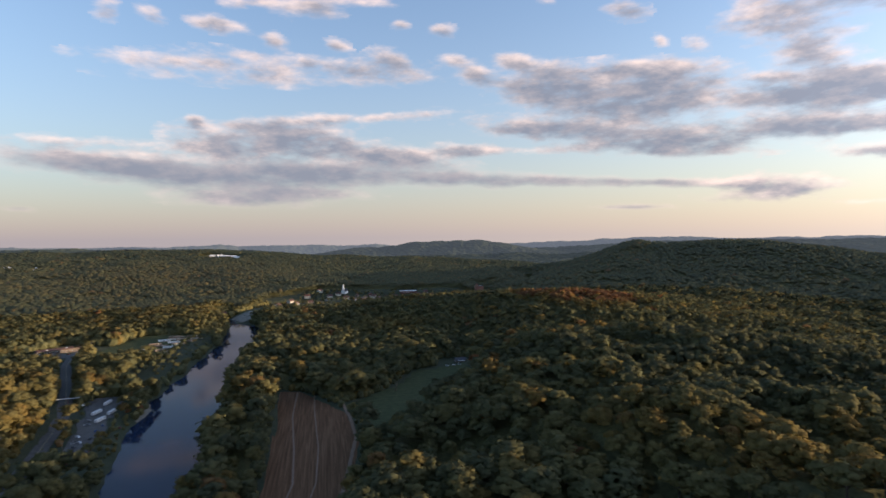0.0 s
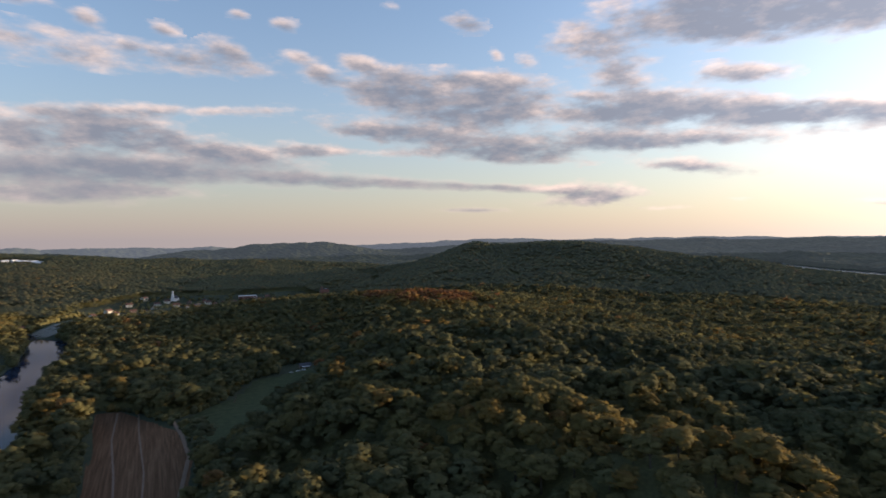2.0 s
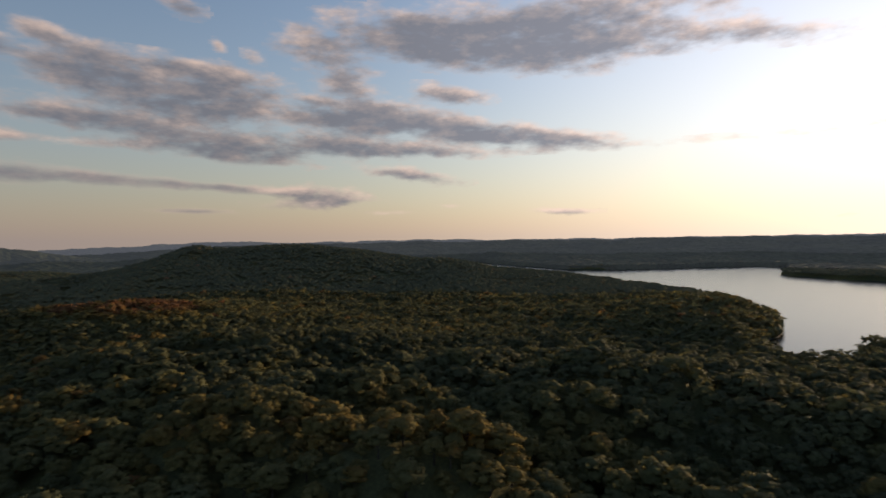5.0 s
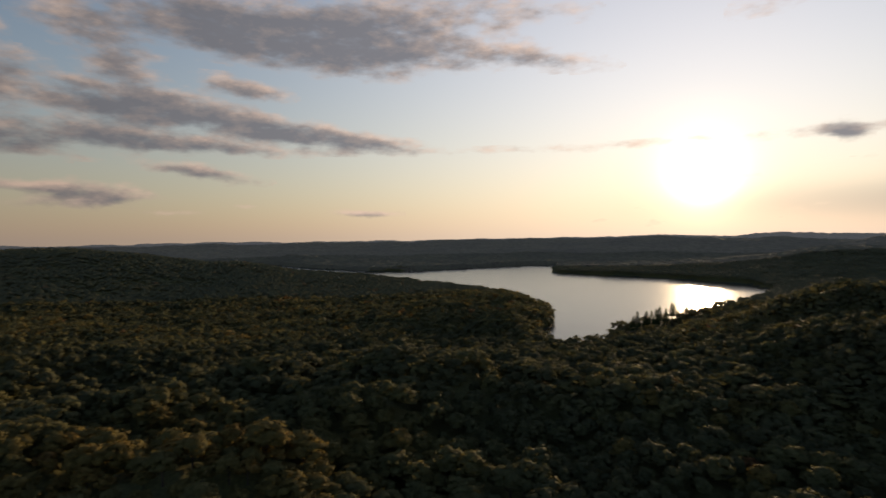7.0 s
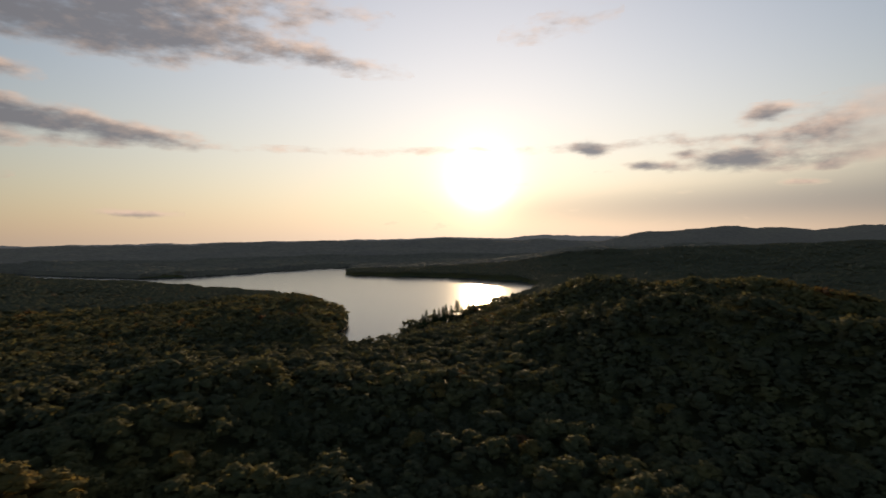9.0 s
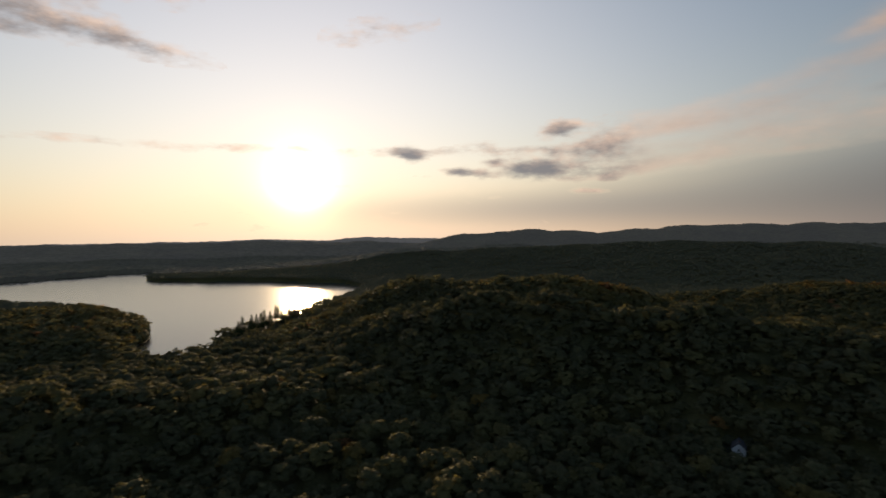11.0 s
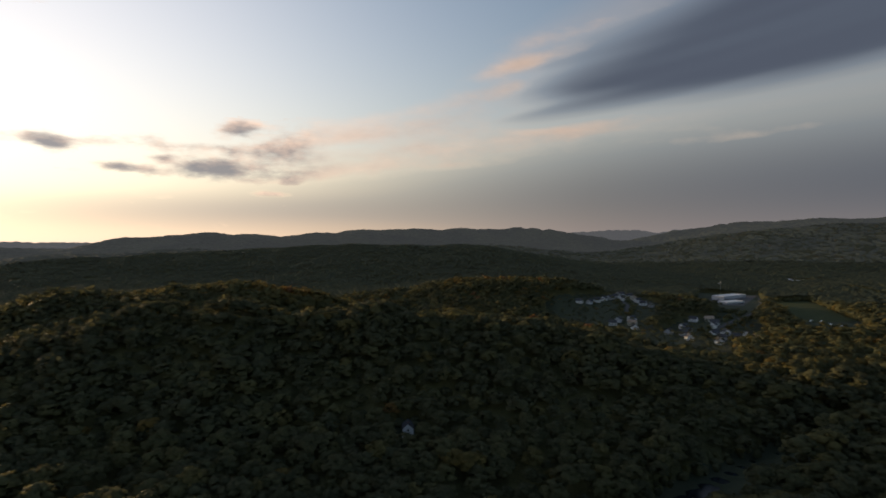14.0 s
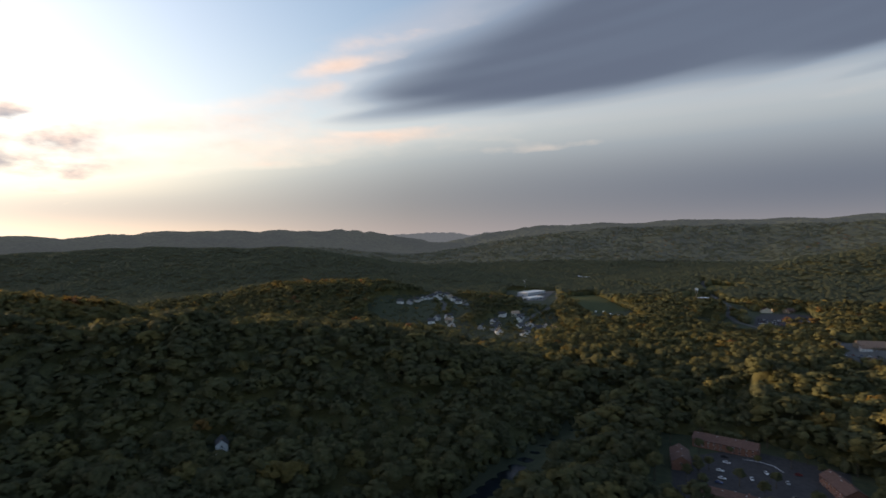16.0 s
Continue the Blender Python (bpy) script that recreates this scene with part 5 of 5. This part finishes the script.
PINES = [pine_meshes(1, 25, 4.6, 0.2), pine_meshes(2, 30, 4.2, 0.42), pine_meshes(3, 21, 5.0, 0.15), pine_meshes(4, 31, 3.4, 0.45)]
for x, y, k, g in ((556, 84, 2, 0.95), (568, 82, 0, 0.95), (587, 76, 2, 1.05), (594, 72, 0, 0.9), (606, 69, 2, 1.1), (609, 66, 0, 1.05), (618, 61, 2, 1.1), (626, 56, 1, 1.02), (632, 54, 3, 0.93), (640, 51, 2, 0.95), (689, 46, 2, 1.1), (693, 41, 0, 1.0)):
    root = rest("pine_tree", x, y, -0.2, k * 70 + x)
    root.scale = (g * 1.8, g * 1.8, g * 1.3)
    for name, me in zip(("trunk", "crown"), PINES[k]):
        ob = new(name, me)
        ob.parent = root
    tagged(root, "tall dark pine standing on the lake shore", "pine tree", "pines on the shore")

dead = tagged(rest("dead_tree", -31, 352, -0.2, 0), "bare pale dead tree trunk leaning in the meadow", "dead tree")
bm = rod(0.42, 0.16, 0, 9.5, n=7)
bmesh.ops.rotate(bm, verts=bm.verts[:], cent=(0, 0, 0), matrix=Matrix.Rotation(0.2, 3, "Y"))
part("trunk", bm, pale_soil, dead)
bm = bmesh.new()
bmesh.ops.create_cone(bm, cap_ends=True, segments=5, radius1=0.12, radius2=0.04, depth=2.6, matrix=pose(0.5, 0.3, 6.6, 35, 20, 0))
part("limb", bm, pale_soil, dead)

# ---- the river road: yard, trailers, shops ----
camper = trailer("camper_trailer", -196, 314, 86, 11.5, white_wall, roof_white, "long white camper trailer parked in the yard", "campers in the yard")
for x, y, a in ((-188, 315, 92), (-186, 301, 84), (-201, 333, 95)):
    put(camper, x, y, a, 0.12)
CARS = [car("car", -182, 276, 60, PAINTS[0], "white car parked on asphalt", "parked cars"), car("car", -174, 273, 20, PAINTS[2], "black car parked on asphalt", "parked cars"), car("car", -189, 294, 120, PAINTS[1], "silver car parked on asphalt", "parked cars"),
        car("car", -166, 262, 10, PAINTS[3], "dark blue car parked on asphalt", "parked cars"), car("car", -170, 290, 80, PAINTS[4], "dark red car parked on asphalt", "parked cars")]
for k, (x, y, a) in enumerate(((-175, 262, 45), (-178, 284, 20), (-168, 268, 15), (-193, 301, 100), (-164, 257, 20), (-198, 322, 60), (-180, 293, 30), (-176, 268, 50))):
    put(CARS[(k * 2 + 1) % 5], x, y, a, 0.12)
gable_house("shed", -166, 246, 20, 5, 4, 2.4, 1.2, rust_steel, shingle_brown, "small red-brown shed at the end of the yard", cols=1)["category"] = "shed"

gantry = tagged(rest("signal_gantry", -216, 320, 0, 20), "road signal gantry, white arm on a rust-red post", "signal gantry")
part("post", rod(0.26, 0.2, -0.3, 11.6), rust_steel, gantry)
arm = part("arm", boxes((0, 0, 11.0, 19.0, 0.4, 0.6)), steel_white, gantry)
for k in (-8, -3, 3, 8):
    part("signal_head", boxes((k, -0.3, 10.2, 0.45, 0.35, 1.2)), rubber, arm)


def utility_pole(x, y, turn, height=10.5):
    root = rest("utility_pole", x, y, -0.2, turn)
    part("post", rod(0.17, 0.12, 0, height), timber, root)
    bar = part("crossarm", boxes((0, 0, height - 0.9, 2.4, 0.12, 0.14)), timber, root)
    for k in (-1.0, -0.4, 0.4, 1.0):
        part("insulator", rod(0.06, 0.04, height - 0.76, height - 0.55, k, 0, 6), roof_white, bar)
    return tagged(root, "weathered wooden utility pole with a crossarm", "utility pole", "poles along the road")


pole = utility_pole(-209, 340, 30)
for x, y in ((-174, 253), (-200, 250), (-236, 372), (-270, 418), (-300, 470), (-318, 510)):
    put(pole, x, y, 30, -0.2)
sign = tagged(rest("roadside_sign", -212, 327, 0, 60), "small white roadside sign board on two posts", "sign")
part("board", soft_box(0, 0, 1.2, 3.0, 0.15, 1.6, 0.04), roof_white, sign)
for k in (-1.2, 1.2):
    part("post", boxes((k, 0, -0.2, 0.12, 0.12, 1.5)), timber, sign)
tank = tagged(rest("round_tank", -179, 268.5, 0, 0), "round open steel stock tank on the yard", "tank")
bm = bmesh.new()
for r0, r1, z0, z1 in ((1.9, 1.9, 0, 0.8), (1.78, 1.78, 0.8, 0.15)):
    ring = [[bm.verts.new((math.cos(k * 0.3927) * r, math.sin(k * 0.3927) * r, z)) for k in range(16)] for r, z in ((r0, z0), (r1, z1))]
    for k in range(16):
        bm.faces.new((ring[0][k], ring[0][(k + 1) % 16], ring[1][(k + 1) % 16], ring[1][k]))
part("shell", bm, steel_white, tank)
part("hoop", rod(1.95, 1.95, 0.66, 0.72, n=16), rubber, tank)

flat_building("roadside_shop", -330, 478, 40, 50, 14, 4.6, timber, shingle_brown, "long low brown roadside shop with a brown roof", "shop", 9)
gable_house("house", -312, 488, 40, 12, 8, 3.2, 2.4, grey_wall, shingle_grey, "grey gabled house beside the road shop")
for k, (x, y) in enumerate(((-336, 464), (-330, 462), (-322, 464), (-342, 466), (-316, 470))):
    put(CARS[k], x, y, 35 + 10 * k, 0.2)
h_red = gable_house("house", -226, 383, 60, 11, 7.5, 3.0, 2.4, cream_wall, shingle_red, "cream house with a red roof among trees")
put(h_red, -258, 436, 20, -0.25)
put(CARS[0], -246, 438, 60, 0.2)
put(CARS[0], -239, 437, 10, 0.2)
mobile = trailer("mobile_home", -260, 491, 20, 17, cream_wall, shingle_red, "cream mobile home with a rust-red roof", "mobile homes by the river", "mobile home")
mobile_b = trailer("mobile_home", -263, 510, 25, 17, timber, tan_roof, "brown mobile home with a tan roof", "mobile homes by the river", "mobile home")
mobile_c = trailer("mobile_home", -264, 528, 20, 17, white_wall, roof_white, "white mobile home with a pale roof", "mobile homes by the river", "mobile home")
for k, (x, y) in enumerate(((-259, 535), (-253, 543), (-246, 548), (-246, 485), (-244, 497), (-243, 511), (-240, 524), (-233, 463), (-254, 502), (-251, 520), (-236, 478), (-249, 532), (-238, 538), (-262, 545))):
    put((mobile, mobile_b, mobile, mobile_b, mobile_c)[k % 5], x, y, 15 + 12 * (k % 4), 0.2)

# ---- the meadow farm and the town ----
gable_house("house", 12, 432, 15, 13, 8, 3.0, 2.6, timber, shingle_grey, "dark timber farmhouse at the meadow's edge", porch=True)
for x, y, a in ((2, 420, 80), (7, 421, 85), (11, 421, 95)):
    put(CARS[0], x, y, a, 0.1)
TOWN_HOUSES = [gable_house("house", -181, 893, 10, 13, 10, 5.6, 3.2, cream_wall, shingle_brown, "cream two-storey gabled house with brown roof", "houses of the town"),
               gable_house("house", -140, 904, 80, 11, 8, 5.4, 3.0, timber, shingle_brown, "brown timber gabled house with a brown roof", "houses of the town"),
               gable_house("house", -133, 880, 40, 12, 8, 5.4, 3.0, grey_wall, shingle_grey, "grey gabled house with a grey roof", "houses of the town"),
               gable_house("house", -119, 909, 95, 12, 9, 5.8, 3.4, brick_wall, shingle_grey, "red brick gabled house with grey roof", "houses of the town")]
for k, (x, y, a) in enumerate(TOWN_SPOTS[:25] + TOWN_SPOTS[29:]):
    put(TOWN_HOUSES[(0, 1, 0, 2, 3, 0)[k % 6]], x, y, a, -0.25)
church = gable_house("church", -161, 912, 75, 20, 10, 6.5, 5.0, white_wall, shingle_grey, "white wooden church with a tall pointed steeple", cols=4)
church["category"] = "church"
tower = part("tower", boxes((-9, 0, 0, 4.2, 4.2, 15)), white_wall, church)
bm = bmesh.new()
bmesh.ops.create_cone(bm, cap_ends=True, segments=8, radius1=2.5, radius2=0.08, depth=10, matrix=Matrix.Translation((-9, 0, 20)))
part("spire", bm, roof_white, tower)
flat_building("warehouse", -59, 928, 8, 44, 16, 5, brick_wall, roof_white, "long brick warehouse with a white flat roof", "warehouse", 10)
block = flat_building("tower_block", 57, 900, 10, 20, 15, 14, brick_wall, shingle_grey, "square brick mill building with a tower", "mill", 5)
part("stair_tower", boxes((-6, 0, 12.5, 4, 5, 7)), brick_wall, block)
hill_house = gable_house("house", -575, 1400, 20, 20, 13, 7, 4, white_wall, roof_white, "large white house on the wooded hill crest", "houses on the hill")
for x, y, a in ((-562, 1412, 40), (-550, 1404, 10), (-538, 1402, 60), (-524, 1406, 25), (-506, 1384, 10), (-830, 1071, 30), (-876, 1177, 70), (-793, 1086, 10), (806, -1684, 30), (820, -1690, 80), (345, -1250, 30), (330, -1236, 10), (312, -1219, 60)):
    put(hill_house, x, y, a, -0.25)
lone = gable_house("house", 356, 262, 40, 13, 8, 3.2, 2.6, grey_wall, roof_white, "grey house with a pale roof in the woods", "houses in the woods")
for x, y, a in ((340, 289, 15), (564, 224, 70)):
    put(lone, x, y, a, -0.25)
gable_house("house", 200, -164, 140, 12, 8, 5.4, 3.4, white_wall, shingle_grey, "white gabled house half hidden among trees")

# ---- brick flats ----
def flats(x, y, turn, w, label):
    root = gable_house("apartment_block", x, y, turn, w, 11.5, 5.6, 3.4, brick_wall, shingle_brown, label, "brick flats round the court", cols=max(3, int(w / 4)))
    root["category"] = "apartment block"
    for k in range(int(w / 6)):
        part("roof_vent", rod(0.22, 0.22, 7.6, 9.0, -w / 2 + 3 + k * 6, 1.2 if k % 2 else -1.2, 8), roof_white, root)
    return root


flats(10, -272, 170, 41, "brick apartment block with a long brown roof")
flats(26, -249, 100, 24, "short brick apartment block with brown roof")
flats(-29, -246, 110, 29, "brick apartment block with reddish brown roof")
flats(7, -219, 172, 36, "brick apartment block with weathered brown roof")
for k, (x, y, a) in enumerate(((9, -256, 80), (10, -240, 85), (10, -262, 80), (0, -244, 10), (-5, -252, 15), (-12, -246, 10), (11, -247, 85), (11, -236, 80), (-16, -256, 100), (-14, -234, 100))):
    put(CARS[(0, 0, 1, 0, 0, 2, 0, 3, 4, 1)[k]], x, y, a, 0.1)

# ---- new houses, school and shops in the valley ----
NEW = [gable_house("house", 394, -602, 30, 13, 10, 5.6, 3.6, white_wall, shingle_grey, "new white gabled house in a close", "houses of the close"), gable_house("house", 386, -612, 100, 13, 10, 5.6, 3.8, grey_wall, shingle_grey, "new grey gabled house in a close", "houses of the close"),
       gable_house("house", 402, -714, 60, 14, 10, 5.6, 3.8, cream_wall, tan_roof, "new cream gabled house in a close", "houses of the close")]
for k, (x, y) in enumerate(((384, -626), (382, -639), (380, -652), (381, -667), (396, -732), (376, -692), (363, -678), (351, -668), (338, -656), (326, -652), (316, -546), (318, -562), (309, -574), (299, -557), (286, -537), (448, -681), (250, -537), (250, -572), (236, -539), (223, -521), (243, -617), (228, -590), (214, -556), (201, -541), (207, -566), (193, -552), (189, -568), (178, -556), (255, -606), (196, -520), (232, -604), (370, -660), (392, -700), (240, -556))):
    put(NEW[(0, 0, 1, 0, 1, 0, 2)[k % 7]], x, y, (30, 100, 65, 10, 130)[k % 5], -0.25)
flat_building("school", 318, -880, 75, 80, 32, 9.0, grey_wall, roof_white, "wide grey school building with a white flat roof", "school", 14)
flat_building("school_hall", 292, -815, 70, 52, 24, 6, grey_wall, roof_white, "low grey school hall with a white flat roof", "school hall", 9)
mast = tagged(rest("lattice_mast", 301, -802, 0, 0), "tall white lattice radio mast with crossarms", "mast")
for a in range(3):
    part("leg", rod(0.1, 0.08, -0.3, 50, math.cos(a * 2.094) * 0.7, math.sin(a * 2.094) * 0.7, 6), steel_white, mast)
for z in (6, 14, 22, 30, 38, 45):
    part("brace", boxes((0, 0, z, 1.3, 1.3, 0.12)), steel_white, mast)
part("crossarm", boxes((0, 0, 46, 10, 0.35, 0.35)), steel_white, mast)
bench = trailer("storage_trailer", 176, -686, 100, 9.0, white_wall, roof_white, "white storage trailer at the pitch's edge", "trailers by the pitch")
for x, y in ((167, -690), (158, -692), (146, -674), (136, -671)):
    put(bench, x, y, 100, 0.35)
for k in range(8):
    put(CARS[(0, 1, 0, 4)[k % 4]], 296 + 2 * k, -858 + 8 * (k % 2), 20, 0.4)
station = tagged(rest("filling_station", 60, -832, 0.2, 25), "filling station with a flat white canopy", "filling station")
part("canopy", soft_box(0, 0, 5.0, 26, 13, 1.1, 0.1), roof_white, station)
for sx in (-7, 7):
    for sy in (-3, 3):
        part("column", boxes((sx, sy, -0.4, 0.4, 0.4, 5.4)), steel_white, station)
for sx in (-5, 5):
    part("pump", soft_box(sx, 0, 0, 0.9, 0.6, 1.9, 0.05), PAINTS[4], station)
pylon = tagged(rest("pylon_sign", 66, -838, 0, 20), "tall pylon sign on a steel pole", "pylon sign")
part("pole", rod(0.35, 0.28, -0.3, 24), steel_white, pylon)
part("sign_box", soft_box(0, 0, 19.5, 6, 0.7, 5, 0.08), roof_white, pylon)
diner = gable_house("diner", -14, -772, 100, 30, 18, 4.8, 4.4, cream_wall, shingle_brown, "roadside restaurant with warm lit front windows", cols=6, lit=True)
diner["category"] = "restaurant"
part("gable_front", boxes((4, 9.6, 0, 6, 2.4, 5.2)), lamp_glow, diner, "glowing glazed entrance front")
gable_house("restaurant_wing", -38, -770, 60, 20, 13, 4.6, 4.2, timber, shingle_brown, "brown gabled wing beside the lit restaurant", cols=4)["category"] = "restaurant"
for k in range(80):
    x, y = -4 - 2.6 * (k % 20), -676 - 12 * (k // 20) + (k % 20) * 0.35
    if (k * 7) % 5:
        put(CARS[(0, 1, 0, 2, 0, 3, 1, 0, 4, 1)[(k * 3 + k // 20) % 10]], x, y, 12 + 180 * (k % 2), 0.4)
for k, (x, y, a) in enumerate(((44, -848, 15), (34, -826, 15), (24, -790, 5), (22, -770, 0), (50, -820, 70), (72, -828, 30), (28, -712, 20), (56, -845, 30))):
    put(CARS[(0, 1, 2, 0, 4, 0, 3, 1)[k]], x, y, a, 0.45)
gable_house("supermarket", -92, -574, 12, 52, 26, 4.2, 6.0, timber, clay_roof, "low shop building with a broad brown roof", cols=8)["category"] = "supermarket"
gable_house("shop_porch", -102, -552, 102, 12, 8, 4.5, 3.2, white_wall, clay_roof, "second white gabled front with brown roof", cols=3)["category"] = "shop"
gable_house("shop_porch", -80, -556, 12, 12, 8, 4.5, 3.2, white_wall, clay_roof, "gabled white shop entrance with brown roof", cols=3)["category"] = "shop"
for k in range(10):
    put(CARS[(k * 2) % 5], -64 - 2.6 * k, -534 + (k % 2) * 8, 15, 0.4)
